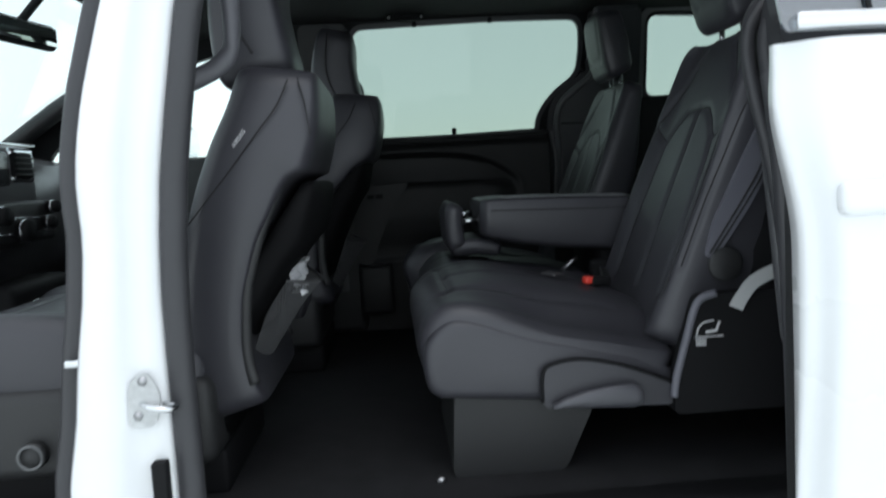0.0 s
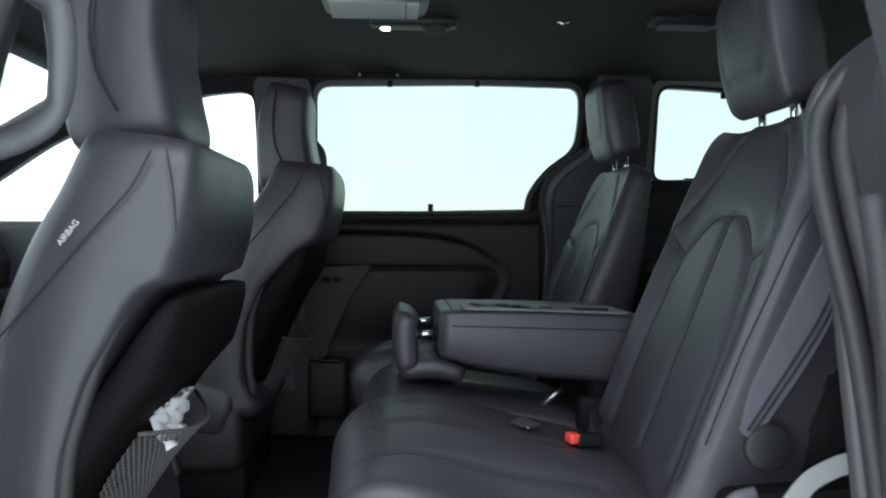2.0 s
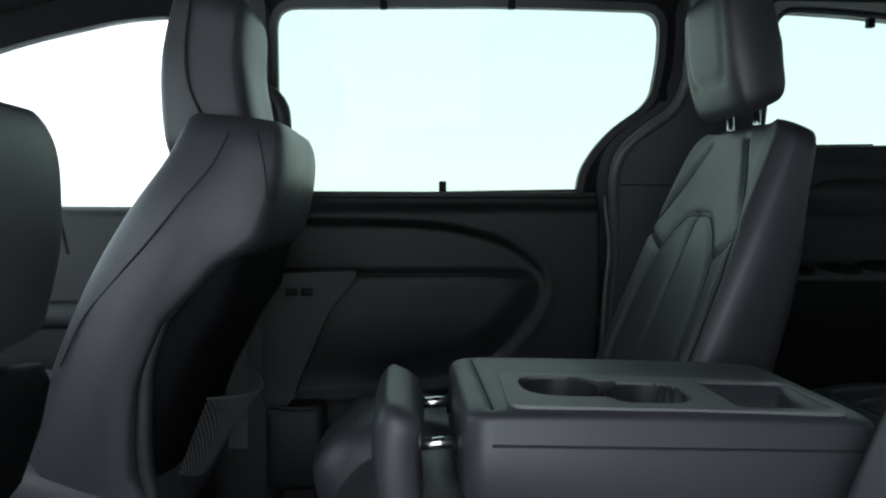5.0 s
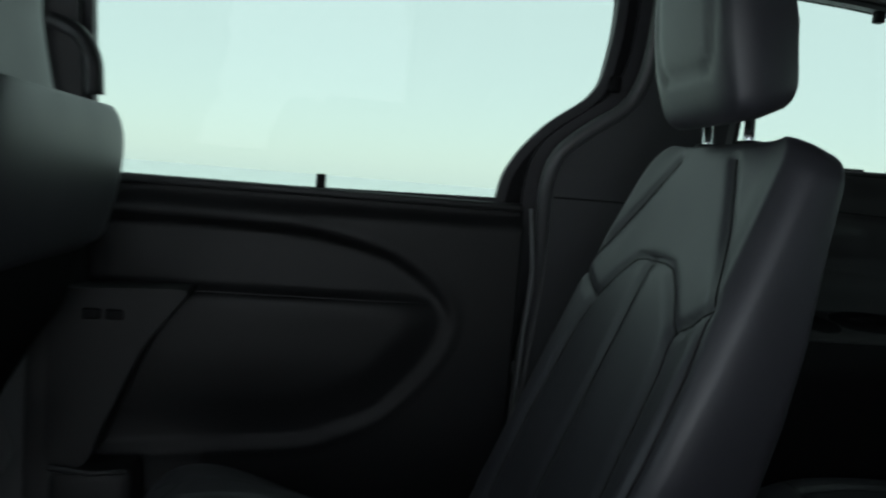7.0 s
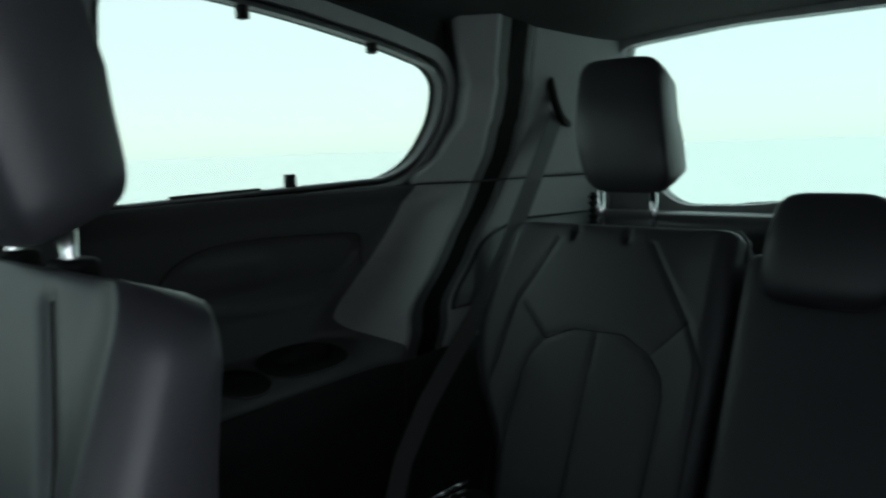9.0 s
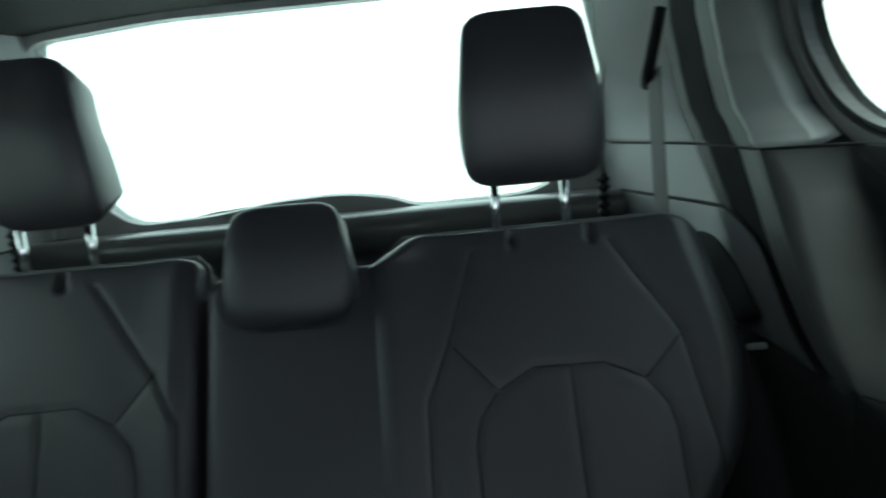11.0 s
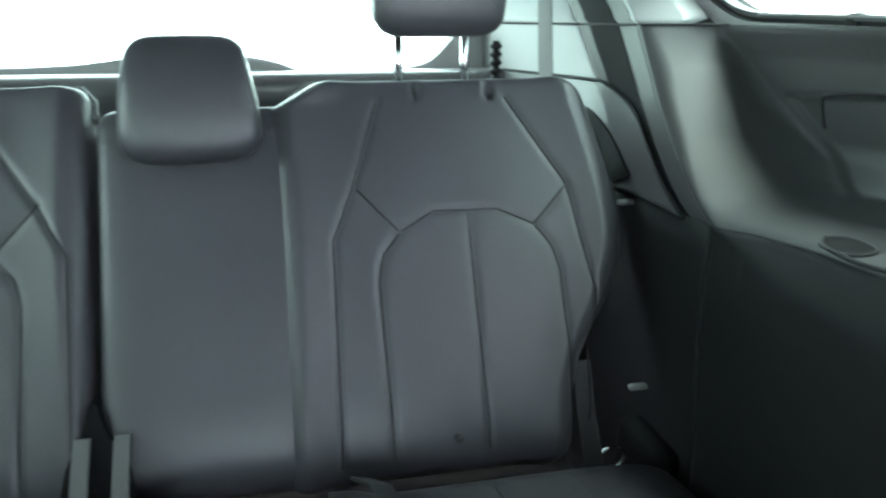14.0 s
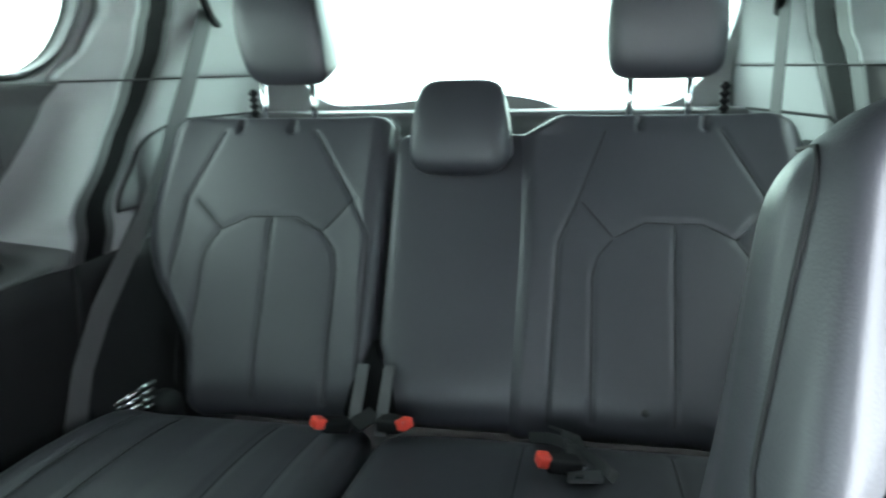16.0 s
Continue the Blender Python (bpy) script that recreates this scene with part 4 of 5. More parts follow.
    for i in range(-32, 64):
        for sgn in (1, -1):
            a0 = i / 64 * 2 if sgn > 0 else 1 - i / 64 * 2
            lo, hi = max(0, -a0 / 0.55 if sgn > 0 else (a0 - 1) / 0.55), min(1, (1 - a0) / 0.55 if sgn > 0 else a0 / 0.55)
            if hi - lo > 0.05:
                cord(lambda s, a0=a0, lo=lo, hi=hi, sgn=sgn: at(min(max(a0 + sgn * 0.55 * (lo + (hi - lo) * s), 0), 1), lo + (hi - lo) * s))
    net = mk("net_pocket", V, F, NET, e, False, "black elastic net pocket")
    tube("net_hem", [at(a, 0) for a in np.linspace(0, 1, 14)], 0.003, NET, net)
    return e


front_seat(0.0, -0.45, -1, "black leather driver's seat seen from behind, with a net pocket", dz=-0.052, rear=0.032, lip=0.028, full=0.03)
front_seat(0.105, 0.47, 1, "black leather passenger seat seen from behind", 0.06, full=-0.025)

# printed tag sewn to the driver's seat, and papers in its net
tag = thing("airbag_tag", "small pale tag reading airbag sewn to the seat side", "tag")
cu = bpy.data.curves.new("lettering", "FONT")
cu.body, cu.size, cu.extrude = "AIRBAG", 0.0108, 0.0004
cu.align_x, cu.align_y = "CENTER", "CENTER"
cu.materials.append(MARK)
txt = new("lettering", cu)
txt.parent = tag
txt.matrix_basis = pose(-0.415, -0.7095, 1.016, 90, 0, 0) @ pose(0, 0, 0, 0, 0, 52)
bag = thing("paper_packet", "crumpled white paper packet tucked in the net pocket", "paper")
bm = bmesh.new()
bmesh.ops.create_grid(bm, x_segments=14, y_segments=10, size=0.5)
for v in bm.verts:
    a, b = v.co.x, v.co.y
    v.co = Vector((-0.352 + 0.030 * noise.noise(Vector((a * 5, b * 5, 3))) + 0.05 * a * b, -0.500 + 0.12 * a + 0.01 * noise.noise(Vector((a * 7, b * 3, 9))), 0.730 + 0.065 * b + 0.02 * noise.noise(Vector((a * 4, b * 4, 1)))))
bmesh.ops.solidify(bm, geom=list(bm.faces), thickness=0.004)
part("packet", bm, PAPER, bag, smooth=True)


def mid_seat(y_mid, mirror, label, inner, outer, fwd=0.0, round_in=0.045):
    e = thing("second_row_seat", label, "car seat", "second row seats")
    Y = lambda u: y_mid + mirror * u
    sp = [(0.370, 0.57), (0.402, 0.645), (0.455, 0.78), (0.527, 0.957), (0.580, 1.085), (0.612, 1.165), (0.630, 1.207)]
    vz = lambda z: (z - 0.57) * 1.077
    half = [(0.150, 0.66), (0.150, 0.80), (0.140, 0.93), (0.125, 0.982), (0.088, 1.022), (0.055, 1.046), (0.03, 1.050)]
    arch = [(-u, vz(z)) for u, z in half] + [(u, vz(z)) for u, z in reversed(half)]
    edge = [(0.072, 1.185), (0.10, 1.150), (0.138, 1.096), (0.165, 1.055), (0.192, 1.018), (0.204, 0.95), (0.208, 0.85), (0.205, 0.66)]
    seams = [arch, [(0.005, vz(0.66)), (0.006, vz(1.046))]]
    if fwd:
        seams.append([(0.226, vz(1.066)), (0.228, vz(1.02)), (0.227, vz(0.938)), (0.224, vz(0.85)), (0.224, vz(0.72))])
        seams.append([(inner[-1][1] + 0.010, vz(1.195)), (inner[-1][1] - 0.004, vz(1.13)), (inner[-2][1] + 0.002, vz(1.06)), (-0.217, vz(0.95)), (-0.219, vz(0.72))])
    for k in (-1, 1):
        seams += [[(k * 0.127, vz(0.980)), (k * 0.160, vz(0.995)), (k * 0.192, vz(1.018))], [(k * u, vz(z)) for u, z in edge]]
    pad("backrest", LEATHER, e, sp, inner, outer, 0.042,
        [(0, 0.12), (0.41, 0.115), (0.59, 0.095), (0.72, 0.072), (0.85, 0.038), (0.96, 0.014), (1, 0.010)],
        p=8 if fwd else 4.6, q=18, r=(round_in, 0.05), bolster=0.022 if fwd else 0.016, groove=0.0055, gw=0.0075, seams=seams, y_mid=y_mid, mirror=mirror, res=0.006)
    pad("back_shell", PLASTIC, e, [(x + 0.015 + 0.12 * (1.2 - z), z - 0.06) for x, z in sp], [(0, -0.15), (0.7, -0.14), (1, -0.12)], [(0, 0.205), (0.5, 0.205), (0.8, 0.175), (1, 0.155)], 0.02, 0.025, p=6, q=8, r=0.05, y_mid=y_mid, mirror=mirror, res=0.02, label="charcoal carpeted seat back shell")
    pad("headrest", LEATHER, e, [(0.596 + fwd, 1.214), (0.582 + fwd, 1.252), (0.565 + fwd, 1.325), (0.552 + fwd, 1.442)], [(0, -0.118), (0.5, -0.122), (1, -0.112)], [(0, 0.088), (0.5, 0.092), (1, 0.080)], 0.046, [(0, 0.048), (0.5, 0.058), (1, 0.046)], p=5, q=6, r=0.035,
        seams=[[(-0.068, 0.075), (-0.082, 0.09), (-0.088, 0.13), (-0.086, 0.20)], [(0.040, 0.075), (0.054, 0.09), (0.060, 0.13), (0.058, 0.20)], [(-0.068, 0.075), (0.040, 0.075)]], groove=0.004, gw=0.006, thread=False, y_mid=y_mid, mirror=mirror)
    posts(e, [((0.650, Y(u), 1.15), (0.646, Y(u), 1.26)) for u in (-0.052, 0.052)])
    for u in (-0.052, 0.052):
        loft("post_sleeve", [ring_xy(0.650, Y(u), z, a, a * 1.2, 3, 16) for z, a in ((1.185, 0.016), (1.204, 0.016), (1.207, 0.013))], BLACK, e)
    lift = 0.024 if fwd else 0.038
    roll = lambda U, V: -0.085 * sstep(0.0, 0.25, U) ** 1.5 * sstep(0.16, 0.48, V) + lift * sstep(0.16, -0.16, U) * sstep(0.08, 0.17, V) * sstep(0.52, 0.30, V)
    pad("cushion", LEATHER, e, [(-0.098, 0.490), (-0.108, 0.530), (-0.112, 0.585), (-0.095, 0.642), (-0.045, 0.685), (0.06, 0.698), (0.25, 0.670), (0.42, 0.632)], [(0, -0.20), (0.3, -0.215), (1, -0.2)], [(0, 0.235), (0.4, 0.240), (1, 0.25)], 0.085, [(0, 0.03), (0.3, 0.04), (0.5, 0.07), (1, 0.10)], p=4, q=6, r=0.025, bolster=0.010,
        seams=[[(-0.10, 0.18), (-0.10, 0.59)], [(0.12, 0.18), (0.12, 0.59)], [(-0.13, 0.222), (-0.10, 0.23), (0.12, 0.23), (0.135, 0.222)], [(0.01, 0.23), (0.01, 0.59)]], y_mid=y_mid, mirror=mirror, extra=roll)
    core = round_poly([(-0.090, 0.488), (-0.104, 0.545), (-0.100, 0.605), (-0.050, 0.655), (0.02, 0.640), (0.125, 0.602), (0.34, 0.545), (0.41, 0.515), (0.41, 0.462), (0.12, 0.468)], 0.03)
    mx, mz = 0.14, 0.555
    loft("cushion_side", [[(mx + (x - mx) * k, Y(u), mz + (z - mz) * m) for x, z in core] for u, k, m in ((-0.185, 0.97, 0.9), (0.20, 0.985, 0.96), (0.222, 0.99, 0.97), (0.236, 0.975, 0.93), (0.243, 0.95, 0.85), (0.2465, 0.90, 0.70))], LEATHER, e)
    # plastic foot and outer side
    foot = round_poly([(-0.052, 0.318), (0.178, 0.318), (0.240, 0.450), (0.240, 0.520), (-0.040, 0.520)], 0.02)
    plate("pedestal", foot, [], lambda x, z: (x, Y(0.222), z), (0, -mirror * 0.39, 0), PLASTIC, e, "charcoal plastic seat pedestal")
    shield = round_poly([(0.386, 0.435), (0.640, 0.435), (0.640, 0.675), (0.440, 0.668), (0.392, 0.510)], 0.018)
    plate("side_shield", shield, [], lambda x, z: (x, Y(0.275), z), (0, -mirror * 0.04, 0), BLACK, e)
    # Pale cord in place of the highlight on the shield's edge.
    tube("shield_highlight", [(x, Y(0.272), z) for x, z in spline([(0.388, 0.47), (0.394, 0.512), (0.415, 0.585), (0.438, 0.655), (0.475, 0.671)], 5)], 0.008, LEATHER_LIT, e, n=8)
    y0, y1 = sorted((Y(-0.20), Y(0.215)))
    bbox("under_frame", 0.02, 0.60, y0, y1, 0.46, 0.56, BLACK, e, 0.03)
    vpoly = round_poly([(0.128, 0.462), (0.130, 0.545), (0.215, 0.556), (0.300, 0.535), (0.400, 0.492), (0.400, 0.452)], 0.022)
    plate("valance", vpoly, [], lambda x, z: (x, Y(0.262), z), (0, -mirror * 0.03, 0), LEATHER, e)
    tube("valance_edge", [(x, Y(0.260), z) for x, z in spline([(0.129, 0.475), (0.132, 0.535), (0.16, 0.552), (0.215, 0.555), (0.300, 0.534), (0.392, 0.495)], 5)], 0.004, BLACK, e, n=8)
    loft("release_lever", [[(x, Y(0.278 + 0.012 * math.cos(t)), z + h * math.sin(t)) for t in np.linspace(0, 2 * math.pi, 15)[:-1]] for x, z, h in ((0.145, 0.470, 0.004), (0.17, 0.476, 0.010), (0.21, 0.480, 0.017), (0.26, 0.483, 0.022), (0.305, 0.482, 0.024), (0.322, 0.480, 0.014))], HANDLE, e, "grey plastic release lever")
    tube("floor_bolt", [(-0.078, Y(0.235), 0.318), (-0.078, Y(0.235), 0.330)], 0.010, STEEL, e, n=6)
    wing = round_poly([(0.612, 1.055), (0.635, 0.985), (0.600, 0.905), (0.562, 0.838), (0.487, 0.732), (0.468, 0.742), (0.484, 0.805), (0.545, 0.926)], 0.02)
    # The wing's pale colour carries the light on its outward face.
    plate("side_wing", wing, [], lambda x, z: (x, Y(0.246), z), (0, -mirror * 0.02, 0), LEATHER_LIT, e, "smooth leather side bolster with twin stitching, its light put into the pale colour")
    for off in (0.008, 0.017):
        tube("stitching", [tuple(q) for q in spline([(0.630 - off, Y(0.2465), 0.985), (0.598 - off, Y(0.247), 0.905 + 0.3 * off), (0.560 - off, Y(0.247), 0.840 + 0.4 * off), (0.488 - off * 0.7, Y(0.247), 0.738 + 0.5 * off)], 6)], 0.0022, SEAM, e, n=5)
    tube("recliner_cap", [(0.508, Y(0.235), 0.722), (0.508, Y(0.247), 0.722), (0.508, Y(0.250), 0.722)], [0.034, 0.034, 0.030], PLASTIC, e, n=28)
    bbox("rear_housing", 0.53, 0.70, *sorted((Y(0.10), Y(0.236))), 0.60, 0.86, BLACK, e, 0.04)
    bbox("buckle_base", 0.36, 0.46, *sorted((Y(-0.25), Y(-0.215))), 0.60, 0.69, BLACK, e, 0.012)
    return e


mid_seat(-0.445, -1, "black leather second-row seat by the open door, arched stitching", [(0, -0.235), (0.6, -0.228), (0.8, -0.212), (1, -0.192)], [(0, 0.238), (0.6, 0.238), (0.75, 0.232), (0.9, 0.208), (1, 0.18)], 0.022, 0.05)
mid_seat(0.425, 1, "black leather second-row seat on the far side with chrome headrest posts", [(0, -0.234), (0.6, -0.232), (0.8, -0.226), (1, -0.216)], [(0, 0.225), (0.6, 0.215), (0.75, 0.205), (0.9, 0.185), (1, 0.162)])

# pull strap and pictogram on the near seat's side
strap = thing("pull_strap", "pale grey webbing pull strap on the seat's side", "strap")
ribbon("webbing", [tuple(q) for q in spline([(0.512, -0.723, 0.640), (0.522, -0.728, 0.662), (0.545, -0.730, 0.690), (0.585, -0.728, 0.708), (0.625, -0.722, 0.712)], 6)], (-0.5, 0, 0.8), 0.027, 0.003, STRAP, strap)
icon = thing("folding_pictogram", "white printed seat folding pictogram on black plastic", "pictogram")
iy = -0.7215
tube("arrow", [tuple(q) for q in spline([(0.434, iy, 0.591), (0.437, iy, 0.604), (0.448, iy, 0.615), (0.468, iy, 0.618)], 5)], 0.0016, MARK, icon, n=5)
tube("seat_mark", [(0.452, iy, 0.596), (0.473, iy, 0.598), (0.480, iy, 0.616)], 0.0028, MARK, icon, n=5)
bbox("base_bar", 0.430, 0.486, iy - 0.0015, iy + 0.0015, 0.586, 0.588, MARK, icon, 0)
for k in (0, 1, 2):
    bbox("small_bar", 0.432, 0.452, iy - 0.0015, iy + 0.0015, 0.580 - 0.005 * k, 0.5825 - 0.005 * k, MARK, icon, 0)

# folded middle seat whose back serves as an armrest
ms = thing("middle_seat", "folded leather middle seat serving as armrest with two cup holders", "car seat")
ms.location.z = -0.010


def wells(U, V):
    d = np.zeros_like(U)
    for cu_, cv, ru, rv, dep in ((-0.102, 0.114, 0.050, 0.044, 0.075), (-0.122, 0.204, 0.050, 0.046, 0.075)):
        d = np.minimum(d, -dep * sstep(1.0, 0.86, np.sqrt(((U - cu_) / ru) ** 2 + ((V - cv) / rv) ** 2)))
    d = np.minimum(d, -0.05 * sstep(0.0, 0.008, np.minimum(np.minimum(V - 0.285, 0.385 - V), np.minimum(U + 0.180, -0.062 - U))))
    d = np.minimum(d, -0.045 * sstep(0.0, 0.008, np.minimum(np.minimum(V - 0.136, 0.186 - V), np.minimum(U + 0.140, -0.088 - U))))
    return d


pad("armrest", LEATHER, ms, [(0.083, 0.876), (0.30, 0.871), (0.51, 0.862)], -0.205, 0.075, 0.05, [(0, 0.052), (0.25, 0.076), (0.5, 0.09), (1, 0.10)], p=9, q=12, r=0.03, res=0.0045, extra=wells, y_mid=0, thread=True, groove=0.004,
    seams=[[(-0.18, 0.03), (0.05, 0.03)], ])
V0 = lambda x, y: (x, y, 0.8785 - 0.033 * (x - 0.083))
cups = [tuple(q) for q in round_poly([(0.152, -0.146), (0.152, -0.056), (0.236, -0.056), (0.248, -0.074), (0.334, -0.076), (0.334, -0.168), (0.248, -0.168), (0.236, -0.148)], 0.045)]
tray = [tuple(q) for q in round_poly([(0.366, -0.178), (0.366, -0.064), (0.470, -0.064), (0.470, -0.178)], 0.012)]
plate("cup_bezel", round_poly([(0.128, -0.188), (0.136, -0.040), (0.476, -0.052), (0.480, -0.190)], 0.02), [cups, tray], V0, (0, 0, -0.004), TRIM, ms, "satin grey cup holder surround")
for cx, cy, rx, ry in ((0.197, -0.102, 0.0445, 0.0460), (0.289, -0.122, 0.0455, 0.0460)):
    rings = [ring_xy(cx, cy, V0(cx, cy)[2] - d, rx * k, ry * k, 2, 36) for d, k in ((0.004, 1.0), (0.020, 0.97), (0.024, 0.95), (0.060, 0.91), (0.064, 0.86), (0.065, 0.02))]
    loft("cup_liner", rings, GLOSS, ms, "glossy black cup holder liner", caps=False)
tube("side_seam", [(x, -0.2055, 0.842 - 0.03 * (x - 0.1)) for x in np.linspace(0.11, 0.48, 14)], 0.0013, SEAM, ms, n=5)
pad("headrest", LEATHER, ms, [(0.006, 0.727), (-0.006, 0.755), (-0.011, 0.81), (-0.008, 0.85), (0.006, 0.876)], -0.165, 0.065, 0.027, 0.027, p=5, q=7, r=0.026, y_mid=0)
pad("headrest_foot", LEATHER, ms, [(0.0, 0.765), (0.06, 0.773), (0.11, 0.768), (0.15, 0.756)], -0.160, 0.06, 0.026, 0.026, p=4, q=4, r=0.02, y_mid=0)
for y, z in ((-0.110, 0.812), (0.005, 0.826)):
    tube("headrest_post", [(0.03, y, z), (0.09, y, z + 0.004)], 0.007, CHROME, ms, n=10)
    tube("post_collar", [(0.078, y, z), (0.09, y, z)], 0.012, BLACK, ms, n=12)
pad("cushion", LEATHER, ms, [(-0.098, 0.590), (-0.078, 0.660), (-0.02, 0.708), (0.06, 0.706), (0.42, 0.655)], -0.215, 0.195, 0.07, 0.09, p=6, q=5, r=0.04, y_mid=0, seams=[[(-0.01, 0.12), (-0.01, 0.5)]])
bbox("hinge_box", 0.40, 0.56, -0.16, 0.14, 0.56, 0.80, BLACK, ms, 0.03)
bbox("under_frame", -0.02, 0.50, -0.18, 0.16, 0.318, 0.60, BLACK, ms, 0.03)
tube("folding_strut", [(0.30, -0.15, 0.665), (0.33, -0.15, 0.69), (0.345, -0.148, 0.70)], 0.006, STEEL, ms)


def buckle(name, x, y, z, aim, label, stalk=None):
    e = thing(name, label, "seat belt buckle", "seat belt buckles")
    m = look((x, y, z), (x + aim[0], y + aim[1], z + aim[2]))
    rot = m.to_3x3()
    bbox("body", x - 0.015, x + 0.015, y - 0.011, y + 0.011, z - 0.028, z + 0.022, BLACK, e, 0.006, 3, turn=rot)
    c = Vector((x, y, z)) + rot @ Vector((0, 0, -0.028))
    bbox("red_button", c.x - 0.0125, c.x + 0.0125, c.y - 0.0085, c.y + 0.0085, c.z - 0.010, c.z + 0.010, RED, e, 0.004, 3, "bright red release button", turn=rot)
    if stalk:
        ribbon("stalk", [tuple((Vector((x, y, z)) + rot @ Vector((0, 0, 0.02)))), *stalk], (0, 1, 0.3), 0.03, 0.004, PLASTIC, e)
    return e


buckle("seat_belt_buckle", 0.322, -0.440, 0.670, (-0.8, -0.2, 0.05), "seat belt buckle with red button lying on the second-row cushion", [(0.36, -0.35, 0.675), (0.39, -0.27, 0.665), (0.40, -0.225, 0.64)])
tong = thing("belt_tongue", "dull metal seat belt tongue lying on the seat", "belt tongue", "belt tongues")
plate("tongue", round_poly([(0.195, -0.40), (0.222, -0.43), (0.252, -0.40), (0.222, -0.36)], 0.006), [], lambda x, y: (x, y, 0.686 - 0.10 * (x - 0.2)), (0, 0, 0.003), STEEL, tong)

# ---- third row ----
zx = lambda z: 1.375 + (z - 0.685) * 0.53
vz3 = lambda z: (z - 0.60) / 0.8836 - 0.025
row = [(zx(0.60) + 0.055, 0.615), (zx(0.65) + 0.018, 0.652)] + [(zx(z), z) for z in (0.7, 0.8, 0.9, 1.0, 1.134)]


def pattern(a, b, inner, outer):
    """The arched quilting of a seat back from a (outer side) to b."""
    k = lambda f: a + (b - a) * f
    arch = [(k(0.02), vz3(0.665)), (k(0.0), vz3(0.875)), (k(0.03), vz3(0.905)), (k(0.12), vz3(0.935)), (k(0.32), vz3(0.957)), (k(0.68), vz3(0.958)), (k(0.87), vz3(0.934)), (k(0.97), vz3(0.905)), (k(1.0), vz3(0.875)), (k(0.99), vz3(0.665))]
    return [arch, [(k(0.49), vz3(0.955)), (k(0.49), vz3(0.665))], [(k(0.12), vz3(0.935)), (k(-0.10), vz3(0.985))], [(k(0.87), vz3(0.934)), (k(1.08), vz3(0.990))],
            [(outer[i], vz3(z)) for i, z in enumerate((1.105, 0.985, 0.845, 0.66))], [(inner[i], vz3(z)) for i, z in enumerate((1.105, 0.99, 0.927, 0.66))]]


def slots(ys):
    return lambda U, V: sum(-0.018 * np.exp(-((U - y) / 0.0040) ** 4 - ((V - vz3(1.116)) / 0.014) ** 4) for y in ys)


r40 = thing("third_row_seat", "narrow dark leather third-row seat with arched stitching", "car seat", "third row seats")
pad("backrest", LEATHER, r40, row, 0.190, [(0, 0.535), (0.24, 0.545), (0.46, 0.628), (0.65, 0.655), (1, 0.632)], 0.045, 0.06, p=7, q=14, r=(0.018, 0.03), res=0.005, bolster=0.010, label="",
    groove=0.0030, gw=0.0036, seams=pattern(0.53, 0.268, (0.336, 0.251, 0.214, 0.21), (0.519, 0.576, 0.588, 0.57)), extra=slots((0.488, 0.385)))
pad("headrest", LEATHER, r40, [(1.605, 1.183), (1.594, 1.23), (1.600, 1.33), (1.640, 1.435)], [(0, 0.308), (0.4, 0.316), (1, 0.346)], [(0, 0.462), (0.4, 0.490), (1, 0.502)], 0.05, 0.065, p=5, q=7, r=0.03, res=0.006)
tube("board_edge", [(zx(z) + 0.034, y, z - 0.018) for y, z in ((0.186, 1.095), (0.188, 1.125), (0.205, 1.142), (0.40, 1.142), (0.60, 1.142), (0.622, 1.128))], 0.0035, TRIM, r40, n=6, label="pale edge of the back board")
posts(r40, [((1.655, y, 1.08), (1.655, y, 1.22)) for y in (0.461, 0.358)])
pad("cushion", LEATHER, r40, [(0.84, 0.56), (0.865, 0.635), (0.95, 0.672), (1.12, 0.675), (1.36, 0.650)], 0.165, 0.655, 0.06, 0.09, p=6, q=5, r=0.05, bolster=0.01,
    seams=[[(y, 0.16), (y, 0.54)] for y in (0.245, 0.325, 0.415, 0.505, 0.585)] + [[(0.20, 0.16), (0.63, 0.16)]])
bbox("base", 0.92, 1.40, 0.2, 0.62, 0.318, 0.60, BLACK, r40, 0.02)
bbox("hinge_cover", 1.41, 1.50, 0.60, 0.67, 0.42, 0.62, BLACK, r40, 0.03)
for k in range(4):
    tube("spring_wire", [(1.359 + 0.003 * k, 0.66, 0.640 - 0.013 * k), (1.433 - 0.005 * k, 0.625, 0.656 - 0.014 * k)], 0.0048, CHROME, r40, n=6)

l60 = thing("third_row_seat", "wide dark leather third-row seat with a low centre headrest", "car seat", "third row seats")
pad("backrest", LEATHER, l60, row, [(0, -0.432), (0.24, -0.445), (0.46, -0.522), (0.65, -0.545), (1, -0.505)], [(0, -0.04), (0.8, -0.04), (0.91, -0.04), (0.93, -0.043), (0.96, -0.070), (0.99, -0.096), (1.0, -0.100)], 0.045, 0.06, p=7, q=14, r=(0.03, 0.008), res=0.005, bolster=0.010,
    groove=0.0030, gw=0.0036, seams=pattern(-0.437, -0.178, (-0.195, -0.15, -0.12, -0.112), (-0.385, -0.462, -0.484, -0.47)), extra=slots((-0.36, -0.252)))
pad("centre_backrest", LEATHER, l60, row[:-1] + [(zx(1.105), 1.105)], -0.115, 0.181, 0.045, 0.06, p=8, q=9, r=0.025, res=0.006, seams=[[(-0.069, vz3(0.875)), (-0.075, vz3(0.66))]])
pad("headrest", LEATHER, l60, [(1.605, 1.183), (1.594, 1.23), (1.600, 1.33), (1.640, 1.435)], [(0, -0.384), (0.4, -0.392), (1, -0.376)], [(0, -0.198), (0.4, -0.192), (1, -0.208)], 0.05, 0.065, p=5, q=7, r=0.03, res=0.006)
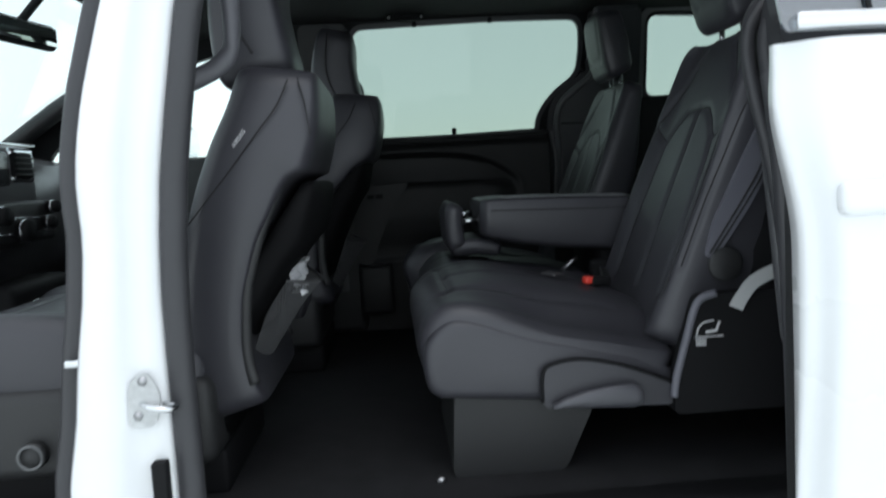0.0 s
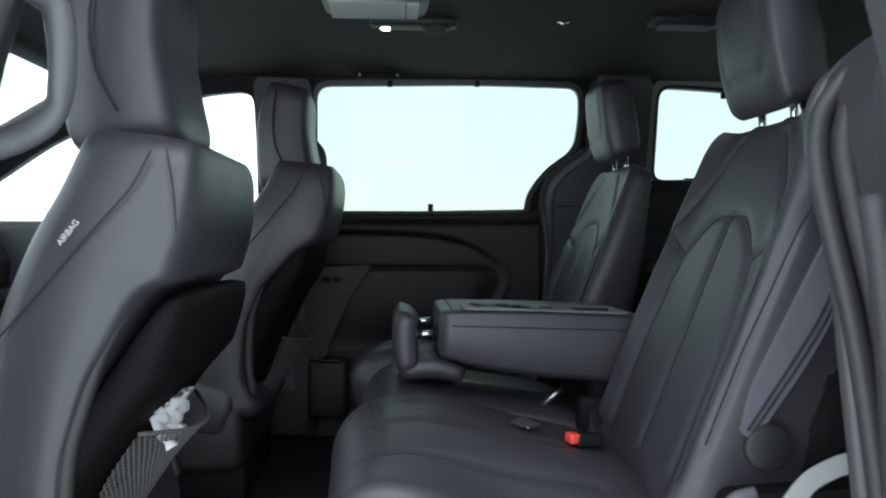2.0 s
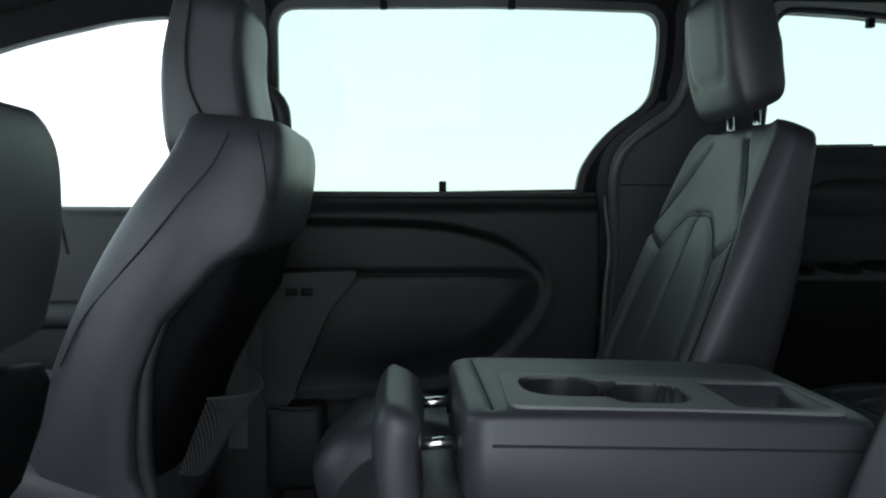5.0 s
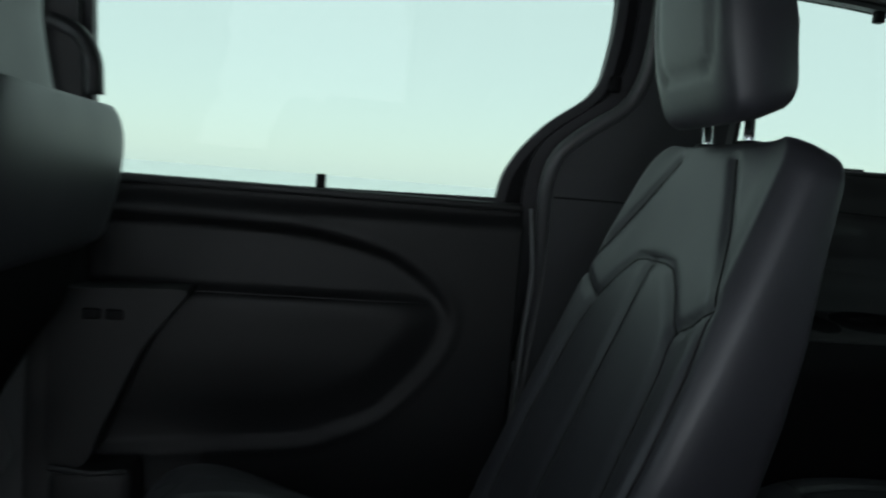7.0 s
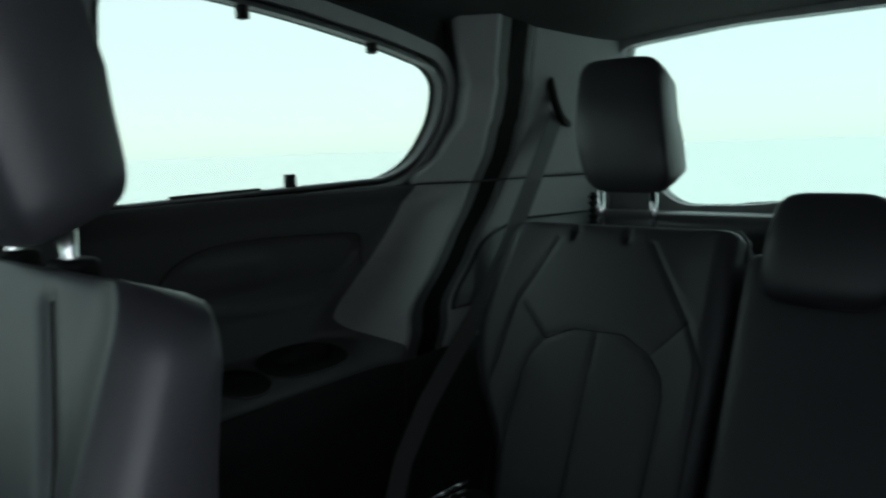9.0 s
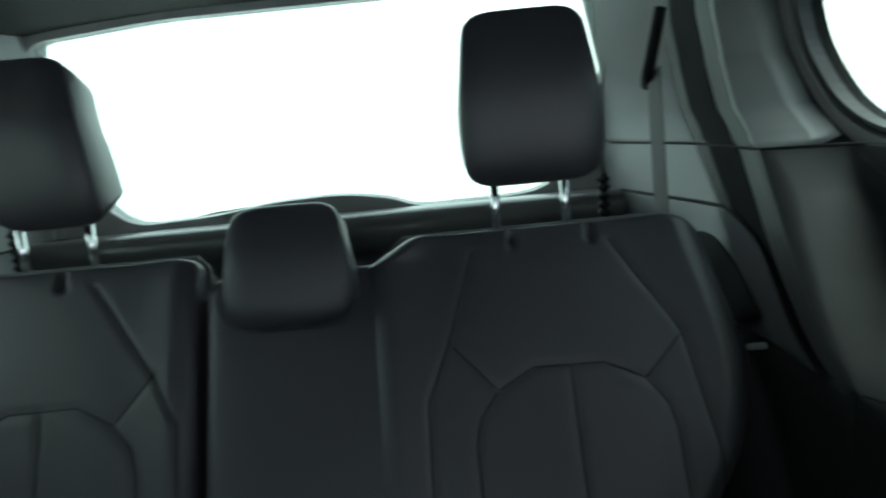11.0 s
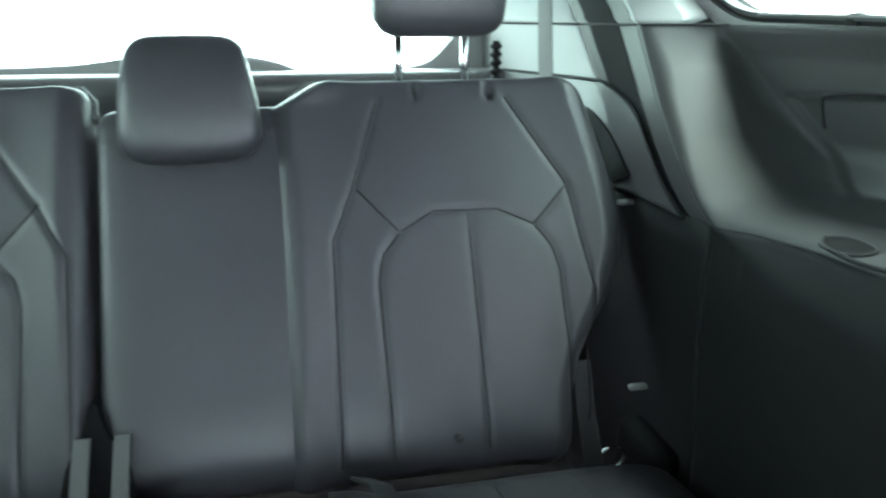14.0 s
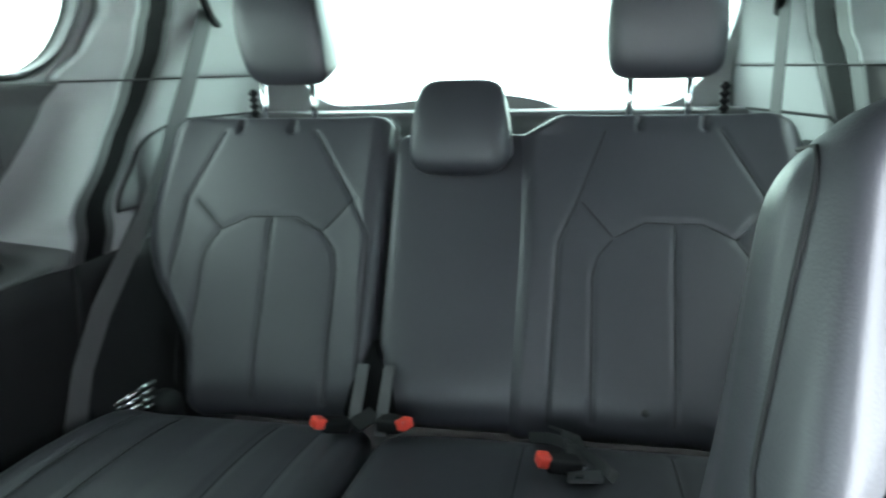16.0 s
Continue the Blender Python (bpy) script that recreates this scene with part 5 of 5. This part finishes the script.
pad("centre_headrest", LEATHER, l60, [(1.545, 1.022), (1.530, 1.06), (1.552, 1.14), (1.595, 1.205)], [(0, -0.018), (0.3, -0.036), (1, -0.018)], [(0, 0.134), (0.3, 0.149), (1, 0.134)], 0.05, 0.06, p=5, q=6, r=0.03)
tube("board_edge", [(zx(z) + 0.034, y, z - 0.018) for y, z in ((-0.015, 1.099), (-0.045, 1.099), (-0.098, 1.142), (-0.30, 1.142), (-0.48, 1.142), (-0.500, 1.128))], 0.0035, TRIM, l60, n=6, label="pale edge of the back board")
posts(l60, [((1.655, y, 1.08), (1.655, y, 1.22)) for y in (-0.337, -0.236)])
pad("cushion", LEATHER, l60, [(0.84, 0.56), (0.865, 0.635), (0.95, 0.670), (1.12, 0.672), (1.36, 0.648)], -0.545, 0.155, 0.06, 0.09, p=7, q=5, r=0.05,
    seams=[[(y, 0.16), (y, 0.54)] for y in (-0.08, -0.19, -0.30, -0.41)])
bbox("base", 0.92, 1.40, -0.5, 0.12, 0.318, 0.60, BLACK, l60, 0.02)
# Darker than its twin: the dark of the gap beside the seat is its colour.
bbox("hinge_cover", 1.36, 1.50, -0.60, -0.548, 0.42, 0.62, SHELL, l60, 0.03)
for x, y, z, w in ((1.553, -0.572, 0.947, 0.018), (1.415, -0.540, 0.708, 0.014)):
    bbox("hinge_cap", x - 0.006, x + 0.005, y - w, y + w, z - 0.005, z + 0.004, STRAP, l60, 0.004)
ribbon("side_strap", [(1.458, -0.470, 0.735), (1.446, -0.476, 0.66), (1.405, -0.480, 0.58)], (0.2, 1, 0), 0.026, 0.003, BELT, l60)
tube("hinge_ring", [(1.44 + 0.0 * a, -0.52 + 0.022 * math.cos(a), 0.575 + 0.018 * math.sin(a)) for a in np.linspace(0, 2 * math.pi, 17)[:-1]], 0.003, CHROME, l60, n=6, closed=True)
tube("push_button", [(1.372, -0.264, 0.685), (1.362, -0.264, 0.690)], 0.006, PLASTIC, l60, n=12)
# Flat plate before the seat; its black is the shade of the latch hole.
plate("latch_shade", round_poly([(0.138, 0.655), (0.146, 0.705), (0.170, 0.738), (0.184, 0.775), (0.196, 0.738), (0.216, 0.705), (0.226, 0.655)], 0.012), [], lambda y, z: (zx(z) - 0.012, y, z), (0.03, 0, -0.01), SHELL, l60)
for y in (0.150, 0.196):
    ribbon("latch_strap", [tuple(q) for q in spline([(1.385, y, 0.735), (1.352, y, 0.700), (1.322, y, 0.665), (1.31, y, 0.645)], 4)], (0, 1, 0), 0.019, 0.004, BELT, l60)
tong2 = thing("belt_tongue", "dull metal belt tongue with webbing on the third-row cushion", "belt tongue", "belt tongues")
plate("tongue", round_poly([(1.165, -0.150), (1.190, -0.150), (1.198, -0.195), (1.172, -0.198)], 0.005), [round_poly([(1.172, -0.160), (1.183, -0.160), (1.184, -0.172), (1.173, -0.172)], 0.003)], lambda x, y: (x, y, 0.679), (0, 0, 0.004), STEEL, tong2)
ribbon("webbing", [tuple(q) for q in spline([(1.30, -0.090, 0.668), (1.272, -0.125, 0.684), (1.235, -0.165, 0.690), (1.20, -0.200, 0.684), (1.19, -0.215, 0.676)], 5)], (0.5, 0.3, 0.6), 0.016, 0.003, PLASTIC, tong2)

buckle("seat_belt_buckle", 1.275, 0.212, 0.682, (-0.55, 0.55, 0.25), "seat belt buckle with red button on the third row", [(1.30, 0.19, 0.665), (1.34, 0.165, 0.67)])
buckle("seat_belt_buckle", 1.285, 0.122, 0.685, (-0.45, -0.75, 0.2), "seat belt buckle with red button on the third row", [(1.31, 0.135, 0.67), (1.34, 0.14, 0.67)])
buckle("seat_belt_buckle", 1.200, -0.143, 0.690, (-0.3, 0.9, 0.2), "seat belt buckle with red button lying on the cushion", [(1.24, -0.16, 0.69), (1.29, -0.15, 0.685), (1.33, -0.13, 0.67)])

# belts of the third row and their guides
for s, label in ((1, "dark grey third-row belt hanging from its pillar guide"), (-1, "dark grey third-row belt running behind the seat from its pillar guide")):
    yy = (lambda y: y) if s > 0 else (lambda y: 2 * YR - y)
    b = thing("seat_belt", label, "seat belt", "third row belts")
    if s > 0:
        pts = [(1.90, 0.70, 1.345), (1.78, 0.69, 1.20), (1.62, 0.695, 0.985), (1.50, 0.695, 0.885), (1.40, 0.693, 0.80), (1.33, 0.692, 0.715), (1.29, 0.692, 0.62), (1.27, 0.69, 0.50)]
    else:
        pts = [(1.86, yy(0.66), 1.33), (1.80, yy(0.645), 1.20), (1.74, yy(0.63), 1.08), (1.68, yy(0.62), 0.96)]
    ribbon("webbing", pts, (0.75, -0.25 * s, -0.5), 0.042, 0.002, BELT, b)
    x, y, z = pts[0]
    tube("guide_loop", [tuple(q) for q in spline([(x - 0.02, y + 0.01 * s, z + 0.10), (x - 0.015, y - 0.006 * s, z + 0.03), (x + 0.005, y - 0.01 * s, z - 0.005), (x + 0.05, y + 0.0 * s, z - 0.02)], 6)], 0.010, BLACK, b, n=10)

# ribbed rubber bellows beside the headrests
for y, side in ((0.525, "right"), (-0.412, "left")):
    bl = thing("rubber_bellows", "small ribbed black rubber bellows behind the third-row seat", "bellows", "rubber bellows")
    zz2 = np.linspace(1.10, 1.18, 25)
    tube("ribs", [(1.745, y, z) for z in zz2], [0.006 + 0.004 * (k % 4 in (1, 2)) for k in range(25)], BLACK, bl, n=12)

# side panels behind the third row
for s in (1, -1):
    yy = (lambda y: y) if s > 0 else (lambda y: 2 * YR - y)
    lid = thing("jack_cover", "grey rounded cover panel behind the third row", "cover panel", "cover panels")
    ins = lambda z, s=s: float(np.interp(z, *RIDGE[s])) + (0.13 if s > 0 else 0.085) + 0.10 * max(0, (z - 1.05) / 0.065) ** 3
    fz = np.linspace(0.96, 1.115, 26)
    field("panel", ins, 2.02, fz, 40, lambda x, z, s=s: quarter_face(x, z, s) - 0.005, POST, lid, side=s, back=0.02)
    rim = [(ins(z), z) for z in fz] + [(x, 1.115) for x in np.linspace(ins(1.115) + 0.01, 2.02, 6)]
    tube("gap", [(x, yy(quarter_face(x, z, s) - 0.005), z) for x, z in rim], 0.003, SEAM, lid, n=5)

# No hole is cut: the plate's black stands for the shade inside.
slot = thing("latch_opening", "black crescent plate on the side panel, an opening's dark put into its colour", "opening")
bow = [tuple(q) for q in spline([(1.776, 1.063), (1.730, 1.069), (1.654, 1.038), (1.590, 1.002), (1.570, 0.980), (1.668, 0.959), (1.734, 1.011)], 4, closed=True)]
plate("dark_plate", bow, [], lambda x, z: (x, 2 * YR - quarter_face(x, z, -1) + 0.009, z), (0, -0.004, 0), BLACK, slot)

# ---- roof fittings ----
con = thing("overhead_console", "silvery overhead console hanging from the headliner", "overhead console")
loft("housing", [ring_xy(-0.05, 0.055, z, a, b, 6, 32) for z, a, b in ((1.538, 0.10, 0.055), (1.542, 0.118, 0.07), (1.56, 0.125, 0.078), (1.59, 0.13, 0.085))], TRIM, con)
bbox("screen_flap", -0.155, 0.02, -0.01, 0.115, 1.533, 1.540, STRAP, con, 0.002)
bbox("pale_label", 0.022, 0.05, 0.0, 0.11, 1.532, 1.539, STRAP, con, 0.002)
lamp = thing("reading_lamp", "lit reading lamp beside a round air vent", "lamp")
loft("bezel", [ring_xy(0.045, 0.30, z, a, b, 4, 32) for z, a, b in ((1.566, 0.10, 0.022), (1.570, 0.115, 0.034), (1.59, 0.12, 0.038))], PLASTIC, lamp)
loft("lens", [ring_xy(-0.030, 0.308, z, a, a * 0.8, 2.5, 16) for z, a in ((1.562, 0.010), (1.566, 0.013), (1.57, 0.013))], LAMP, lamp, "glowing white lens")
tube("vent_ring", [(0.105 + 0.032 * math.cos(a), 0.292 + 0.026 * math.sin(a), 1.564) for a in np.linspace(0, 2 * math.pi, 25)[:-1]], 0.005, PLASTIC, lamp, n=8, closed=True)
loft("vent_core", [ring_xy(0.105, 0.292, z, a, a * 0.8, 2, 20) for z, a in ((1.563, 0.024), (1.566, 0.028))], BLACK, lamp)
av = thing("air_vent", "black oval roof air vent with slats", "air vent")
loft("bezel", [ring_xy(0.76, 0.238, z, a, b, 5, 32) for z, a, b in ((1.566, 0.080, 0.022), (1.570, 0.095, 0.036), (1.59, 0.10, 0.04))], PLASTIC, av)
for k in range(4):
    bbox("slat", 0.69, 0.83, 0.222 + 0.011 * k, 0.225 + 0.011 * k, 1.560, 1.568, TRIM, av, 0.001)
hk = thing("coat_hook", "small chrome coat hook in the headliner", "hook")
tube("hook", [(0.42, 0.24, 1.575), (0.435, 0.24, 1.568), (0.45, 0.24, 1.575)], 0.005, CHROME, hk)
gh = thing("ceiling_grip", "folded black roof grip with two screws", "grip")
bbox("grip", -0.13, 0.015, 0.715, 0.745, 1.518, 1.545, BLACK, gh, 0.010)
for x in (-0.118, 0.004):
    tube("screw", [(x, 0.713, 1.53), (x, 0.718, 1.532)], 0.005, STEEL, gh, n=8)

# ---- front cabin ----
dash = thing("dashboard", "black dashboard with centre screen, air vents and chrome knobs", "dashboard")
loft("body", [[(x, y, z) for x, z in ((-1.95, 0.60), (-1.34, 0.62), (-1.28, 0.80), (-1.27, 0.93), (-1.32, 1.04), (-1.50, 1.085), (-1.95, 1.06))] for y in (-0.74, -0.4, 0.0, 0.4, 0.84)], POST, dash)
bbox("centre_console", -1.36, -1.225, -0.30, 0.245, 0.80, 1.088, POST, dash, 0.03)
bbox("screen", -1.24, -1.215, -0.22, 0.065, 0.968, 1.066, SCREEN, dash, 0.008)
bbox("air_vent", -1.24, -1.213, 0.085, 0.207, 0.976, 1.080, CHROME, dash, 0.018, 4, "chrome framed air vent")
bbox("vent_opening", -1.235, -1.209, 0.085, 0.195, 0.986, 1.070, BLACK, dash, 0.014)
for k in range(4):
    bbox("vent_slat", -1.222, -1.206, 0.09, 0.19, 1.000 + 0.016 * k, 1.004 + 0.016 * k, PLASTIC, dash, 0.001)
bbox("control_bar", -1.25, -1.205, -0.30, 0.285, 0.805, 0.925, PLASTIC, dash, 0.012)
for z in (0.834, 0.876, 1.086):
    bbox("chrome_line", -1.228 if z > 1 else -1.21, -1.203, -0.30, 0.20 if z > 1 else 0.28, z - 0.003, z + 0.003, CHROME, dash, 0.001)
for y, z, r in ((0.244, 0.904, 0.019), (0.212, 0.857, 0.019), (0.065, 0.840, 0.032), (-0.05, 0.885, 0.026)):
    tube("knob", [(-1.21, y, z), (-1.175, y, z), (-1.17, y, z)], [r, r, r * 0.8], BLACK, dash, n=18)
    tube("knob_ring", [(-1.19, y + r * math.cos(a), z + r * math.sin(a)) for a in np.linspace(0, 2 * math.pi, 19)[:-1]], 0.003, CHROME, dash, n=6, closed=True)
bbox("lower_bin", -1.30, -1.16, -0.10, 0.28, 0.36, 0.70, BLACK, dash, 0.03)
tube("bin_trim", [(-1.155, -0.01, 0.645), (-1.155, 0.095, 0.645)], 0.004, CHROME, dash)
cons = thing("floor_console", "black plastic floor console between the front seats", "console")
bbox("box", -1.15, -0.62, -0.06, 0.16, 0.318, 0.55, BLACK, cons, 0.04)
rm = thing("rear_view_mirror", "black interior rear-view mirror under the windscreen header", "mirror")
swing = pose(0, 0, 0, 0, 0, -14).to_3x3()
bbox("housing", -1.185, -1.145, -0.02, 0.240, 1.365, 1.440, BLACK, rm, 0.018, 4, turn=swing)
mid = Vector((-1.165, 0.11, 1.4025)) + swing @ Vector((0.0205, 0, 0))
bbox("mirror_glass", mid.x - 0.002, mid.x + 0.002, mid.y - 0.118, mid.y + 0.118, 1.376, 1.429, MIRROR, rm, 0.001, turn=swing)
tube("stem", [(-1.175, 0.11, 1.42), (-1.10, 0.11, 1.50)], 0.012, BLACK, rm)
ws = thing("window_5", "clear windscreen", "window")
ws["kind"] = "structure"
p = plate("pane", [(-0.70, 1.02), (0.80, 1.02), (0.72, 1.50), (-0.62, 1.50)], [], lambda y, z: (-0.99 - (1.50 - z) * 1.62, y, z), (0.005, 0, 0.003), CLEAR, ws)
p.visible_shadow = False
for y0, y1 in ((-0.75, -0.66), (0.86, 0.78)):
    tube("screen_pillar", [(-1.80, y0, 1.0), (-1.40, (y0 + y1) / 2, 1.26), (-0.96, y1, 1.51)], 0.035, PLASTIC, ws, n=12)
bbox("header_bar", -1.03, -0.95, -0.66, 0.76, 1.49, 1.54, LINER, ws, 0.02)
tagged(bbox("firewall", -2.0, -1.93, -0.8, 0.9, 0.27, 1.05, BLACK, bevel=0.01), "black bulkhead ahead of the dashboard", "bulkhead", kind="structure")
om = thing("wing_mirror", "white exterior mirror outside the front passenger window", "mirror")
loft("shell", [[(-0.985 - d, 1.12 + 0.115 * k * math.copysign(abs(math.cos(a)) ** 0.6, math.cos(a)), 1.135 + 0.075 * k * math.copysign(abs(math.sin(a)) ** 0.6, math.sin(a))) for a in np.linspace(0, 2 * math.pi, 25)[:-1]] for d, k in ((0, 0.9), (0.012, 1.0), (0.06, 0.95), (0.11, 0.6))], PAINT, om)
bbox("mirror_glass", -0.984, -0.978, 1.02, 1.22, 1.08, 1.19, MIRROR, om, 0.004)
bbox("foot", -1.06, -1.0, 0.93, 1.04, 1.06, 1.10, BLACK, om, 0.01)
